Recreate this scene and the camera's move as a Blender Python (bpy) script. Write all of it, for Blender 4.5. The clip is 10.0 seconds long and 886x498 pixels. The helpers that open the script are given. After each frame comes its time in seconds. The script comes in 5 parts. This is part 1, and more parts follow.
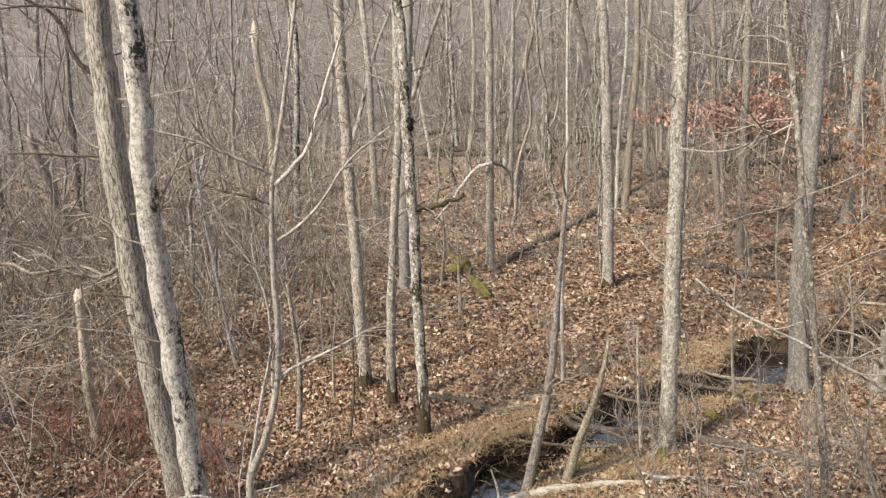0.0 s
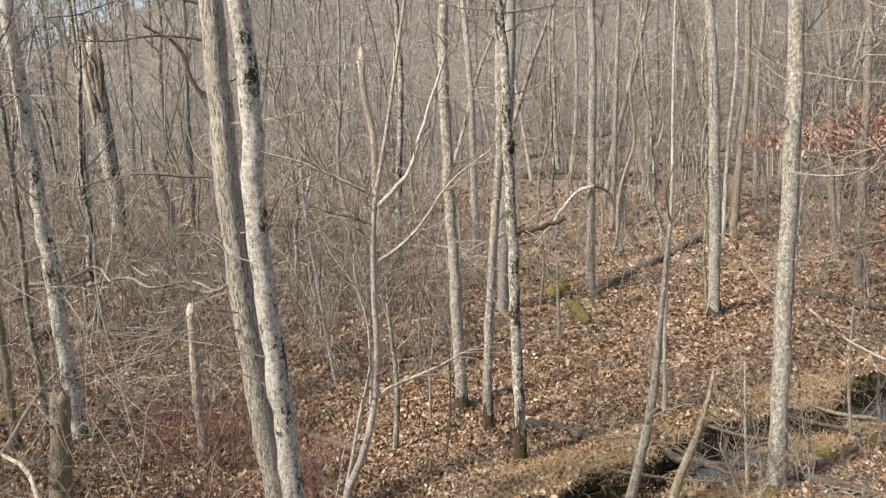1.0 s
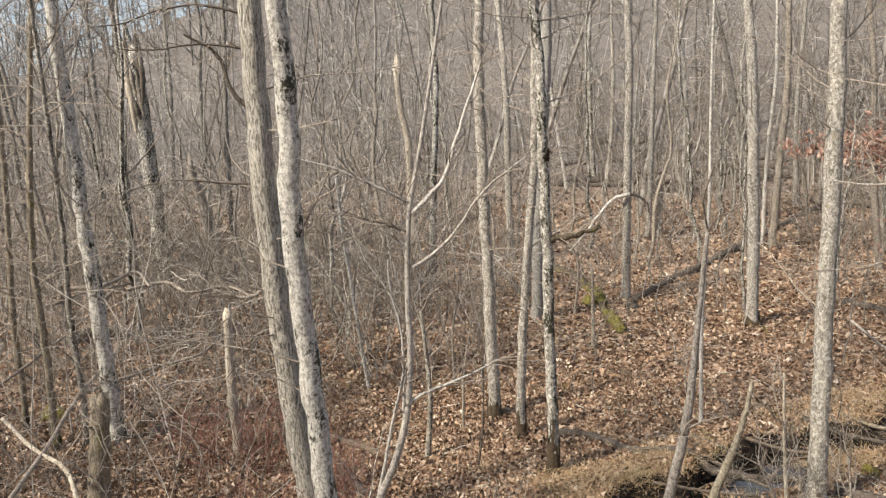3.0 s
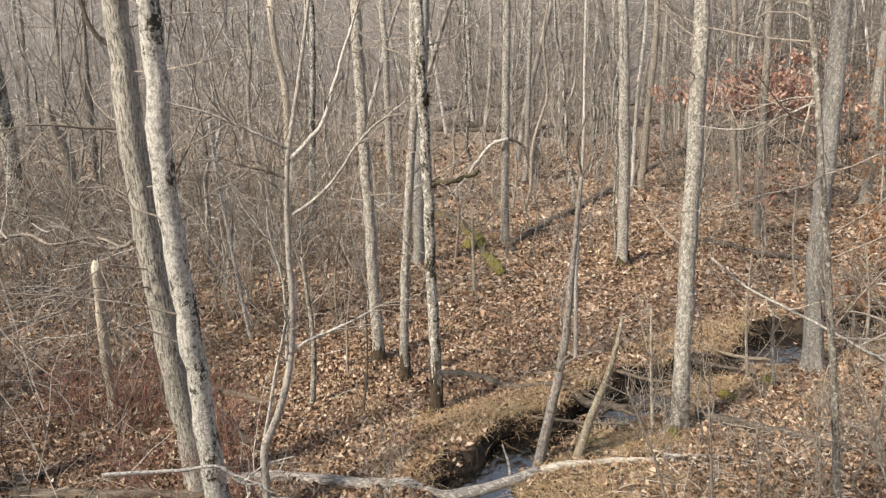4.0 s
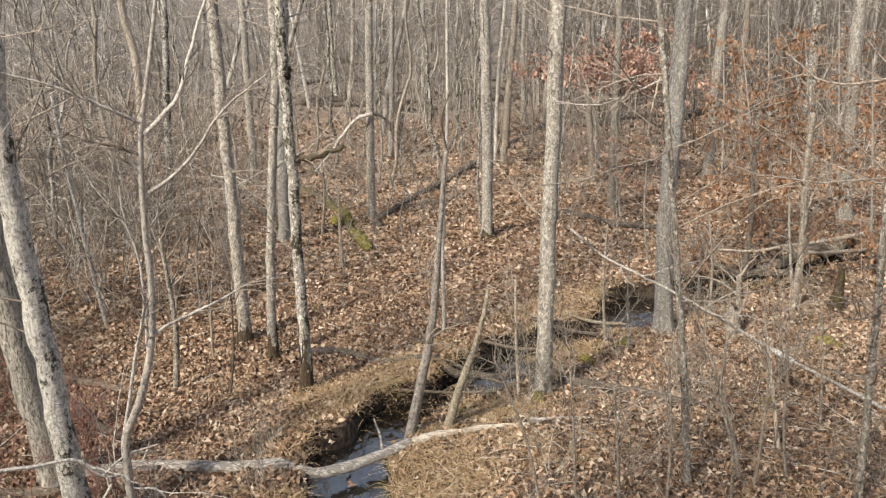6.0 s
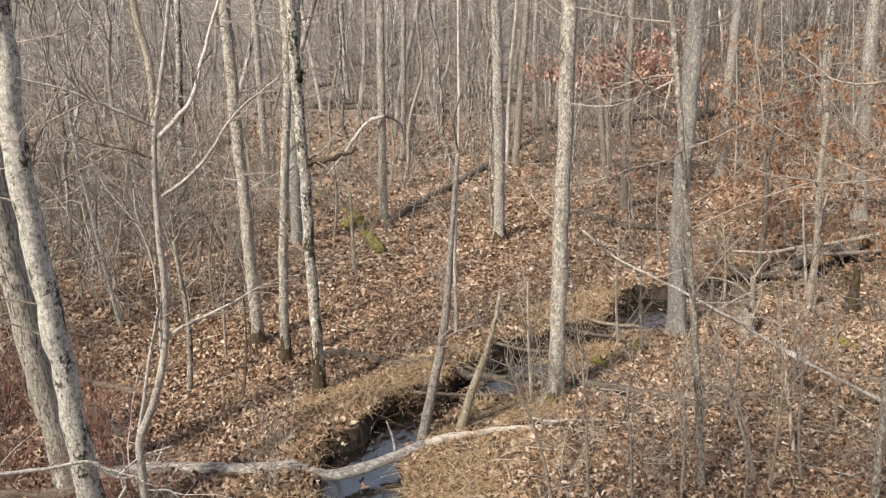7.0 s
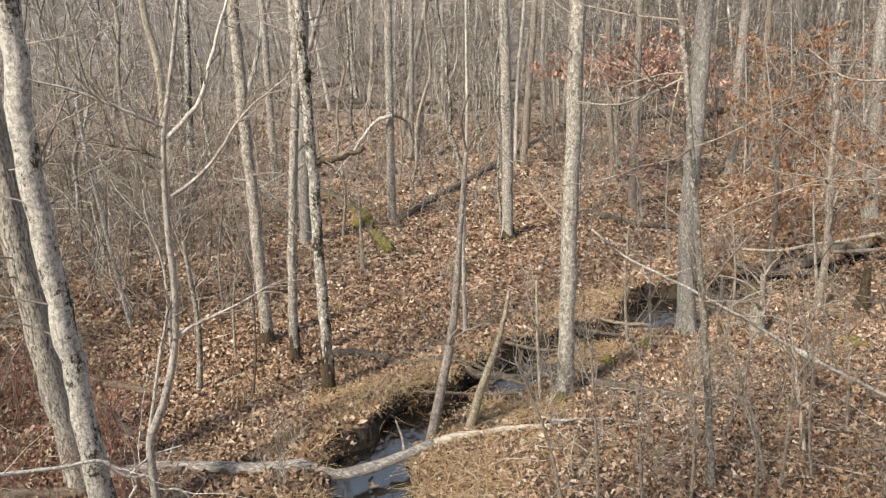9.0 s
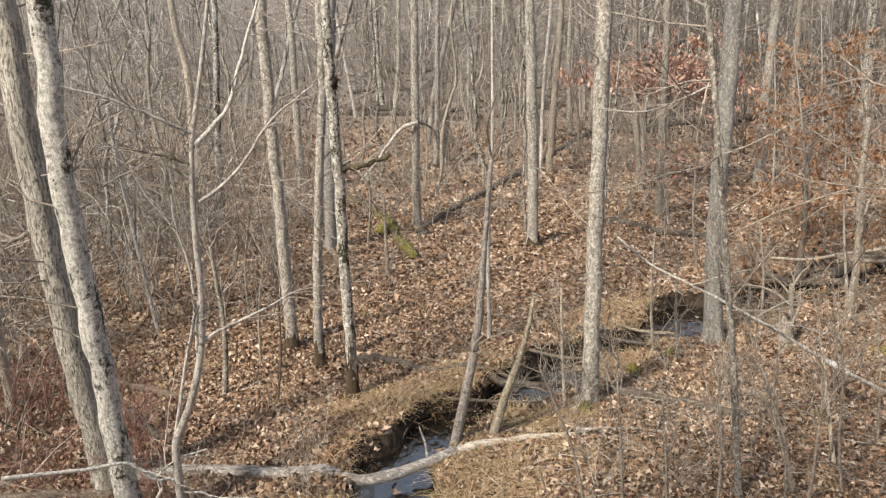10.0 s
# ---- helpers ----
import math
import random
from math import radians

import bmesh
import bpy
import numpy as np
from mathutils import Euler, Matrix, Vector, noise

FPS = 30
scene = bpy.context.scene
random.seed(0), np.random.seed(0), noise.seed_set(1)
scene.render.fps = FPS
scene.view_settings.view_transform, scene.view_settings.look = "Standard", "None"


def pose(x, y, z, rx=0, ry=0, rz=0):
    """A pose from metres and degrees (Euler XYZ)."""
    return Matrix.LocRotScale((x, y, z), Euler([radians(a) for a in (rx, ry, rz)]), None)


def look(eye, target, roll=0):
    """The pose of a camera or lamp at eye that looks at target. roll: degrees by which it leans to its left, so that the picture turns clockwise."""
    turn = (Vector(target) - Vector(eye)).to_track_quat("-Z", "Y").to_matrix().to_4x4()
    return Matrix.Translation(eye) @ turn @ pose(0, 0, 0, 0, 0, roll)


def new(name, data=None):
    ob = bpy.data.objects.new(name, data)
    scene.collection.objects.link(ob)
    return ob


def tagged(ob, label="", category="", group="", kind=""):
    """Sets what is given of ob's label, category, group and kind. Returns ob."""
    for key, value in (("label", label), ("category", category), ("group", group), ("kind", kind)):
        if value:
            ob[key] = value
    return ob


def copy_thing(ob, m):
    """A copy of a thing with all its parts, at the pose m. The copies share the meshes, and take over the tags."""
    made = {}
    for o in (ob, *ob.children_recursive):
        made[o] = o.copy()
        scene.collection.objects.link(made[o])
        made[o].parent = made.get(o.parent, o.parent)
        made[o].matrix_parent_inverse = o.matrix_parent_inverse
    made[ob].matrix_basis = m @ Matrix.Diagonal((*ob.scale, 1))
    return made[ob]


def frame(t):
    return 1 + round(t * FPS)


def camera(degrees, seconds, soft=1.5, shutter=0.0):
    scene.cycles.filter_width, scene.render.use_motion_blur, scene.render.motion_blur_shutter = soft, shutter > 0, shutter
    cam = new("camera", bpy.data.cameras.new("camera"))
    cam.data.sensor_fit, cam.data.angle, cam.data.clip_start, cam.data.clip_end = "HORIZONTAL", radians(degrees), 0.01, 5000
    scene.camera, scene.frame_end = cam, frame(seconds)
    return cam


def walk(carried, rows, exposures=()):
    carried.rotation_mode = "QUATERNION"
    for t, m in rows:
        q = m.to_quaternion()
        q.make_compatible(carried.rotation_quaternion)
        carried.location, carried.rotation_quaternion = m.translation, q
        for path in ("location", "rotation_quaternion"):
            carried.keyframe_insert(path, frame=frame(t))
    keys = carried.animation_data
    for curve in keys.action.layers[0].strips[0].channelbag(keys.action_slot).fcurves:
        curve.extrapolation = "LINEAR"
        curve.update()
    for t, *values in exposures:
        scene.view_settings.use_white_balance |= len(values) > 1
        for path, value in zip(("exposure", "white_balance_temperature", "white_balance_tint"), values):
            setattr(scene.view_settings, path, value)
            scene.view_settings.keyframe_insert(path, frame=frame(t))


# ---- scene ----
# Winter woodland with a small brook, seen from a raised stand about five metres up.
cam = camera(57.86, 10.0, soft=1.25)
PATH = [
    (0.0, pose(0, 0, 5.0, 75.880, 2.142, -0.983)),
    (0.3, pose(0, 0, 5.0, 76.083, 2.168, -0.034)),
    (0.5, pose(0, 0, 5.0, 76.265, 2.335, 1.735)),
    (0.8, pose(0, 0, 5.0, 77.235, 2.554, 4.536)),
    (1.0, pose(0, 0, 5.0, 77.783, 2.729, 6.148)),
    (1.3, pose(0, 0, 5.0, 78.128, 2.726, 6.881)),
    (1.5, pose(0, 0, 5.0, 78.207, 2.721, 7.634)),
    (2.0, pose(0, 0, 5.0, 78.422, 2.776, 8.819)),
    (2.2, pose(0, 0, 5.0, 78.442, 2.776, 9.019)),
    (3.3, pose(0, 0, 5.0, 78.357, 2.901, 7.985)),
    (3.4, pose(0, 0, 5.0, 78.118, 3.085, 7.081)),
    (3.5, pose(0, 0, 5.0, 77.650, 3.004, 5.832)),
    (3.8, pose(0, 0, 5.0, 75.331, 2.105, 1.350)),
    (4.0, pose(0, 0, 5.0, 74.194, 1.760, 0.178)),
    (4.2, pose(0, 0, 5.0, 73.662, 1.731, -0.276)),
    (4.5, pose(0, 0, 5.0, 72.686, 1.995, -0.622)),
    (4.8, pose(0, 0, 5.0, 71.227, 1.703, -4.125)),
    (5.0, pose(0, 0, 5.0, 70.379, 0.728, -7.853)),
    (5.2, pose(0, 0, 5.0, 70.206, -0.050, -10.397)),
    (5.5, pose(0, 0, 5.0, 70.576, 0.213, -10.019)),
    (5.8, pose(0, 0, 5.0, 71.910, 0.257, -9.340)),
    (6.0, pose(0, 0, 5.0, 72.261, 0.308, -9.267)),
    (6.2, pose(0, 0, 5.0, 72.381, 0.358, -9.067)),
    (7.3, pose(0, 0, 5.0, 72.432, 0.807, -8.387)),
    (7.5, pose(0, 0, 5.0, 72.452, 0.837, -8.327)),
    (8.0, pose(0, 0, 5.0, 72.411, 0.950, -8.205)),
    (8.5, pose(0, 0, 5.0, 72.384, 1.050, -8.093)),
    (9.0, pose(0, 0, 5.0, 72.362, 1.064, -7.968)),
    (9.5, pose(0, 0, 5.0, 72.312, 1.120, -7.856)),
    (9.7, pose(0, 0, 5.0, 72.435, 1.119, -7.425)),
    (9.8, pose(0, 0, 5.0, 72.606, 1.210, -6.949)),
    (10.0, pose(0, 0, 5.0, 72.879, 1.245, -6.173)),
]
walk(cam, PATH, exposures=[(0.0, 0.62), (10.0, 0.62)])

# ---------------------------------------------------------------- sky and sun
SUN_EL, SUN_AZ = radians(47), radians(232)      # azimuth clockwise from +y
world = bpy.data.worlds.new("sky")
scene.world = world
world.use_nodes = True
wn = world.node_tree
sky = wn.nodes.new("ShaderNodeTexSky")
sky.sky_type, sky.sun_disc = 'NISHITA', False
sky.sun_elevation, sky.sun_rotation = SUN_EL, SUN_AZ
sky.dust_density, sky.air_density, sky.ozone_density = 2.0, 1.0, 1.0
veil = wn.nodes.new("ShaderNodeMix")                # thin high cloud over the clear sky
veil.data_type = 'RGBA'
veil.inputs[0].default_value = 0.38
veil.inputs[7].default_value = (5.6, 6.4, 7.7, 1)
wn.links.new(sky.outputs[0], veil.inputs[6])
wn.links.new(veil.outputs[2], wn.nodes["Background"].inputs[0])
wn.nodes["Background"].inputs[1].default_value = 0.098
sun = new("sun", bpy.data.lights.new("sun", 'SUN'))
sun.data.energy, sun.data.angle, sun.data.color = 5.0, radians(7), (1.0, 0.90, 0.75)
sun.matrix_world = look((0, 0, 60), (-60 * math.sin(SUN_AZ) * math.cos(SUN_EL), -60 * math.cos(SUN_AZ) * math.cos(SUN_EL), 60 - 60 * math.sin(SUN_EL)))


# ---------------------------------------------------------------- materials
def mat(name, rough=0.85):
    m = bpy.data.materials.new(name)
    m.use_nodes = True
    b = m.node_tree.nodes["Principled BSDF"]
    b.inputs["Roughness"].default_value = rough
    b.inputs["Specular IOR Level"].default_value = 0.25
    return m, m.node_tree, b


def coords(nt, scale=(1, 1, 1)):
    tc = nt.nodes.new("ShaderNodeTexCoord")
    mp = nt.nodes.new("ShaderNodeMapping")
    mp.inputs["Scale"].default_value = scale
    nt.links.new(tc.outputs["Object"], mp.inputs[0])
    return mp.outputs[0]


def noise_tex(nt, vec, scale, detail=4, rough=0.6):
    n = nt.nodes.new("ShaderNodeTexNoise")
    n.inputs["Scale"].default_value, n.inputs["Detail"].default_value, n.inputs["Roughness"].default_value = scale, detail, rough
    nt.links.new(vec, n.inputs["Vector"])
    return n.outputs["Fac"]


def ramp(nt, fac, stops, mode='LINEAR'):
    r = nt.nodes.new("ShaderNodeValToRGB")
    r.color_ramp.interpolation = mode
    e = r.color_ramp.elements
    while len(e) < len(stops):
        e.new(0.5)
    for s, (p, c) in zip(e, stops):
        s.position = p
        s.color = (*c, 1) if len(c) == 3 else c
    nt.links.new(fac, r.inputs[0])
    return r.outputs[0]


def mix(nt, fac, a, b, mode='MIX'):
    m = nt.nodes.new("ShaderNodeMix")
    m.data_type, m.blend_type = 'RGBA', mode
    for sock, v in ((m.inputs[0], fac), (m.inputs[6], a), (m.inputs[7], b)):
        if hasattr(v, "is_output"):
            nt.links.new(v, sock)
        elif isinstance(v, tuple):
            sock.default_value = (*v, 1)
        else:
            sock.default_value = v
    return m.outputs[2]


def math_node(nt, op, a, b):
    m = nt.nodes.new("ShaderNodeMath")
    m.operation, m.use_clamp = op, True
    for sock, v in ((m.inputs[0], a), (m.inputs[1], b)):
        if hasattr(v, "is_output"):
            nt.links.new(v, sock)
        else:
            sock.default_value = v
    return m.outputs[0]


def bump(nt, bsdf, height, strength, dist):
    b = nt.nodes.new("ShaderNodeBump")
    b.inputs["Strength"].default_value, b.inputs["Distance"].default_value = strength, dist
    nt.links.new(height, b.inputs["Height"])
    nt.links.new(b.outputs[0], bsdf.inputs["Normal"])


W, K = (1, 1, 1), (0, 0, 0)


def bark(name, base, light, dark, light_at=0.55, dark_at=0.62, grain=30, stretch=0.15, relief=0.6, sided=0.0, moss=None, moss_at=0.6, lying=False, fleck_tone=0.5, spot=42, clumped=0.45):
    """Bark: a grained base, paler lichen blotches, dark moss or scar spots, and moss patches."""
    m, nt, b = mat("bark_" + name, 0.9)
    long = coords(nt, (stretch, 1, 1) if lying else (1, 1, stretch))
    round_ = coords(nt, (0.4, 1, 1)) if lying else coords(nt, (1, 1, 0.75))
    cleft = relief > 0.99
    fine = ramp(nt, noise_tex(nt, long, grain, 5, 0.7), [(0.37, K), (0.48, W)] if cleft else [(0.34, K), (0.66, W)])
    broad = noise_tex(nt, round_, 3.0, 3)
    col = mix(nt, fine, tuple(c * (0.3 if cleft else 0.5) for c in base), tuple(min(1, c * (1.25 if cleft else 1.4)) for c in base))
    col = mix(nt, ramp(nt, broad, [(0.3, K), (0.7, W)]), col, tuple(c * 0.8 for c in base))
    lich = noise_tex(nt, round_, 24, 6, 0.78)
    col = mix(nt, ramp(nt, lich, [(light_at, K), (light_at + 0.035, W)]), col, light)
    fleck = noise_tex(nt, coords(nt, (0.2, 1, 1) if lying else (1, 1, 0.30 if stretch < 0.1 else 0.65)), 44, 4, 0.7)
    col = mix(nt, 1.0, col, ramp(nt, fleck, [(0.53, W), (0.57, (fleck_tone,) * 3)]), 'MULTIPLY')
    spots = noise_tex(nt, coords(nt, (1.0, 1.0, 0.7)), spot, 6, 0.8)
    clump = noise_tex(nt, coords(nt, (1.0, 1.0, 0.45)), 5, 3, 0.6)
    spots = math_node(nt, 'SUBTRACT', math_node(nt, 'ADD', spots, math_node(nt, 'MULTIPLY', clump, clumped)), clumped / 2)
    if sided:
        g = nt.nodes.new("ShaderNodeNewGeometry")
        sp = nt.nodes.new("ShaderNodeSeparateXYZ")
        nt.links.new(g.outputs["Normal"], sp.inputs[0])
        side = math_node(nt, 'MULTIPLY', sp.outputs[0], sided)
        spots = math_node(nt, 'ADD', spots, side)
    col = mix(nt, ramp(nt, spots, [(dark_at, K), (dark_at + 0.025, W)]), col, dark)
    if moss:
        mo = noise_tex(nt, coords(nt, (1, 1, 0.5)), 5, 5, 0.7)
        col = mix(nt, ramp(nt, mo, [(moss_at, K), (moss_at + 0.08, W)]), col, moss)
    inf = nt.nodes.new("ShaderNodeObjectInfo")
    shade = ramp(nt, inf.outputs["Random"], [(0.0, (0.88, 0.88, 0.88)), (1.0, (1.12, 1.10, 1.07))])
    col = mix(nt, 1.0, col, shade, 'MULTIPLY')
    nt.links.new(col, b.inputs["Base Color"])
    bump(nt, b, mix(nt, 0.35, fine, spots), relief, 0.045 if relief > 0.95 else 0.02)
    return m


MAT = {
    "lichen": bark("lichen", (0.42, 0.405, 0.37), (0.62, 0.605, 0.56), (0.05, 0.05, 0.037), 0.47, 0.585, sided=0.05, fleck_tone=0.66, spot=27, clumped=0.7),
    "lichen_gold": bark("lichen_gold", (0.35, 0.33, 0.295), (0.54, 0.52, 0.47), (0.12, 0.115, 0.085), 0.51, 0.60, moss=(0.28, 0.235, 0.08), moss_at=0.64, spot=32),
    "shaggy": bark("shaggy", (0.53, 0.50, 0.44), (0.66, 0.635, 0.57), (0.13, 0.115, 0.09), 0.57, 0.68, grain=66, stretch=0.15, relief=1.0, fleck_tone=0.6),
    "smooth": bark("smooth", (0.36, 0.345, 0.315), (0.50, 0.485, 0.45), (0.16, 0.15, 0.13), 0.53, 0.61, relief=0.5, fleck_tone=0.55),
    "mid": bark("mid", (0.36, 0.335, 0.295), (0.53, 0.51, 0.465), (0.10, 0.09, 0.07), 0.51, 0.595, moss=(0.17, 0.16, 0.06), moss_at=0.68, spot=34),
    "brown": bark("brown", (0.32, 0.285, 0.24), (0.44, 0.405, 0.355), (0.09, 0.075, 0.055), 0.54, 0.61, spot=30),
    "mottled": bark("mottled", (0.36, 0.34, 0.30), (0.68, 0.665, 0.62), (0.05, 0.05, 0.034), 0.51, 0.545, sided=0.08, moss=(0.16, 0.15, 0.05), moss_at=0.66, spot=26, clumped=0.6),
    "mottled_grey": bark("mottled_grey", (0.27, 0.25, 0.215), (0.50, 0.48, 0.435), (0.06, 0.055, 0.045), 0.53, 0.58, sided=0.05, spot=26),
    "pale": bark("pale", (0.54, 0.475, 0.385), (0.66, 0.60, 0.52), (0.20, 0.16, 0.12), 0.56, 0.68, stretch=0.06, relief=0.35),
    "birch": bark("birch", (0.46, 0.44, 0.40), (0.70, 0.68, 0.64), (0.16, 0.14, 0.12), 0.50, 0.60, relief=0.3),
    "greylog": bark("greylog", (0.36, 0.33, 0.30), (0.56, 0.53, 0.49), (0.08, 0.07, 0.06), 0.52, 0.64, stretch=0.06, relief=0.9, lying=True),
    "palelog": bark("palelog", (0.52, 0.46, 0.38), (0.64, 0.59, 0.52), (0.20, 0.16, 0.12), 0.52, 0.68, stretch=0.06, relief=0.5, lying=True),
    "brownlog": bark("brownlog", (0.24, 0.195, 0.15), (0.36, 0.31, 0.26), (0.07, 0.055, 0.04), 0.58, 0.62, stretch=0.08, relief=0.9, lying=True),
    "greywood": bark("greywood", (0.34, 0.31, 0.28), (0.52, 0.49, 0.45), (0.10, 0.09, 0.08), 0.56, 0.66, stretch=0.3, relief=0.7),
    "mossy_grey": bark("mossy_grey", (0.30, 0.27, 0.21), (0.44, 0.41, 0.33), (0.10, 0.09, 0.06), 0.56, 0.66, moss=(0.22, 0.195, 0.11), moss_at=0.62),
    "darkwood": bark("darkwood", (0.155, 0.13, 0.108), (0.31, 0.275, 0.235), (0.04, 0.034, 0.028), 0.56, 0.60, stretch=0.1, relief=0.9, lying=True),
    "mossy_brown": bark("mossy_brown", (0.30, 0.26, 0.20), (0.42, 0.38, 0.31), (0.07, 0.055, 0.04), 0.56, 0.62, moss=(0.17, 0.15, 0.05), moss_at=0.58, relief=0.9),
    "bare_white": bark("bare_white", (0.74, 0.71, 0.65), (0.80, 0.78, 0.73), (0.40, 0.36, 0.30), 0.52, 0.70, relief=0.3),
    "palegrey": bark("palegrey", (0.56, 0.535, 0.495), (0.68, 0.66, 0.61), (0.22, 0.20, 0.17), 0.54, 0.68, relief=0.25),
    "mossy": bark("mossy", (0.15, 0.125, 0.085), (0.27, 0.24, 0.17), (0.05, 0.042, 0.026), 0.58, 0.60, moss=(0.21, 0.18, 0.06), moss_at=0.535, relief=0.9),
    "cushion": bark("cushion", (0.30, 0.265, 0.07), (0.42, 0.37, 0.12), (0.09, 0.075, 0.03), 0.52, 0.58, stretch=1.0, relief=0.96),
    "damp_moss": bark("damp_moss", (0.085, 0.064, 0.043), (0.16, 0.125, 0.085), (0.028, 0.022, 0.015), 0.58, 0.60, moss=(0.095, 0.085, 0.03), moss_at=0.56, relief=0.9),
    "beech": bark("beech", (0.42, 0.395, 0.36), (0.52, 0.495, 0.455), (0.20, 0.18, 0.16), 0.58, 0.70, relief=0.2),
    "twig": bark("twig", (0.30, 0.26, 0.22), (0.42, 0.38, 0.33), (0.16, 0.13, 0.11), 0.55, 0.65, relief=0.2),
    "dark": bark("dark", (0.14, 0.12, 0.10), (0.22, 0.20, 0.17), (0.06, 0.05, 0.04), 0.6, 0.65, relief=0.3),
    "red": bark("red", (0.33, 0.175, 0.14), (0.44, 0.28, 0.235), (0.12, 0.07, 0.055), 0.58, 0.66, relief=0.2),
}


def brush_material(name, stops, blotch=((0.3, (0.65, 0.65, 0.65)), (0.7, W)), size=9):
    """Thin stems and twigs: each piece takes its own shade."""
    m, nt, b = mat(name, 0.9)
    g = nt.nodes.new("ShaderNodeNewGeometry")
    n = noise_tex(nt, coords(nt, (1, 1, 0.4)), size, 4)
    col2 = mix(nt, 1.0, ramp(nt, g.outputs["Random Per Island"], stops), ramp(nt, n, list(blotch)), 'MULTIPLY')
    nt.links.new(col2, b.inputs["Base Color"])
    return m


BRUSH = brush_material("brush_bark", [(0.0, (0.09, 0.074, 0.062)), (0.4, (0.25, 0.217, 0.183)), (0.78, (0.44, 0.395, 0.343)), (1.0, (0.70, 0.66, 0.60))])
FARBARK = brush_material("far_bark", [(0.0, (0.12, 0.107, 0.095)), (0.45, (0.25, 0.231, 0.208)), (0.8, (0.39, 0.368, 0.339)), (1.0, (0.58, 0.556, 0.513))], ((0.40, (0.42, 0.41, 0.40)), (0.47, (0.85, 0.85, 0.85)), (0.56, (0.9, 0.9, 0.9)), (0.60, (1.25, 1.25, 1.24))), 4)


def leaf_material(name, stops):
    m, nt, b = mat(name, 0.75)
    g = nt.nodes.new("ShaderNodeNewGeometry")
    col = ramp(nt, g.outputs["Random Per Island"], stops)
    n = noise_tex(nt, coords(nt), 60, 3)
    col = mix(nt, 1.0, col, ramp(nt, n, [(0.3, (0.72, 0.70, 0.68)), (0.7, W)]), 'MULTIPLY')
    nt.links.new(col, b.inputs["Base Color"])
    return m


LEAF = leaf_material("dead_leaf", [(0.0, (0.07, 0.044, 0.029)), (0.18, (0.175, 0.108, 0.070)), (0.43, (0.31, 0.200, 0.130)), (0.64, (0.43, 0.293, 0.201)), (0.85, (0.54, 0.420, 0.312)), (1.0, (0.72, 0.61, 0.49))])
DULL = leaf_material("dull_leaf", [(0.0, (0.08, 0.058, 0.045)), (0.5, (0.20, 0.15, 0.118)), (1.0, (0.40, 0.33, 0.27))])
RUST = leaf_material("rust_leaf", [(0.0, (0.30, 0.15, 0.11)), (0.5, (0.47, 0.285, 0.215)), (1.0, (0.68, 0.50, 0.41))])
ORANGE = leaf_material("orange_leaf", [(0.0, (0.20, 0.098, 0.052)), (0.5, (0.35, 0.188, 0.102)), (1.0, (0.50, 0.335, 0.215))])
GRASS = leaf_material("dry_grass", [(0.0, (0.26, 0.165, 0.085)), (0.5, (0.47, 0.335, 0.19)), (1.0, (0.66, 0.53, 0.35))])
GREEN = leaf_material("green_grass", [(0.0, (0.18, 0.165, 0.06)), (0.6, (0.33, 0.29, 0.12)), (1.0, (0.46, 0.40, 0.21))])


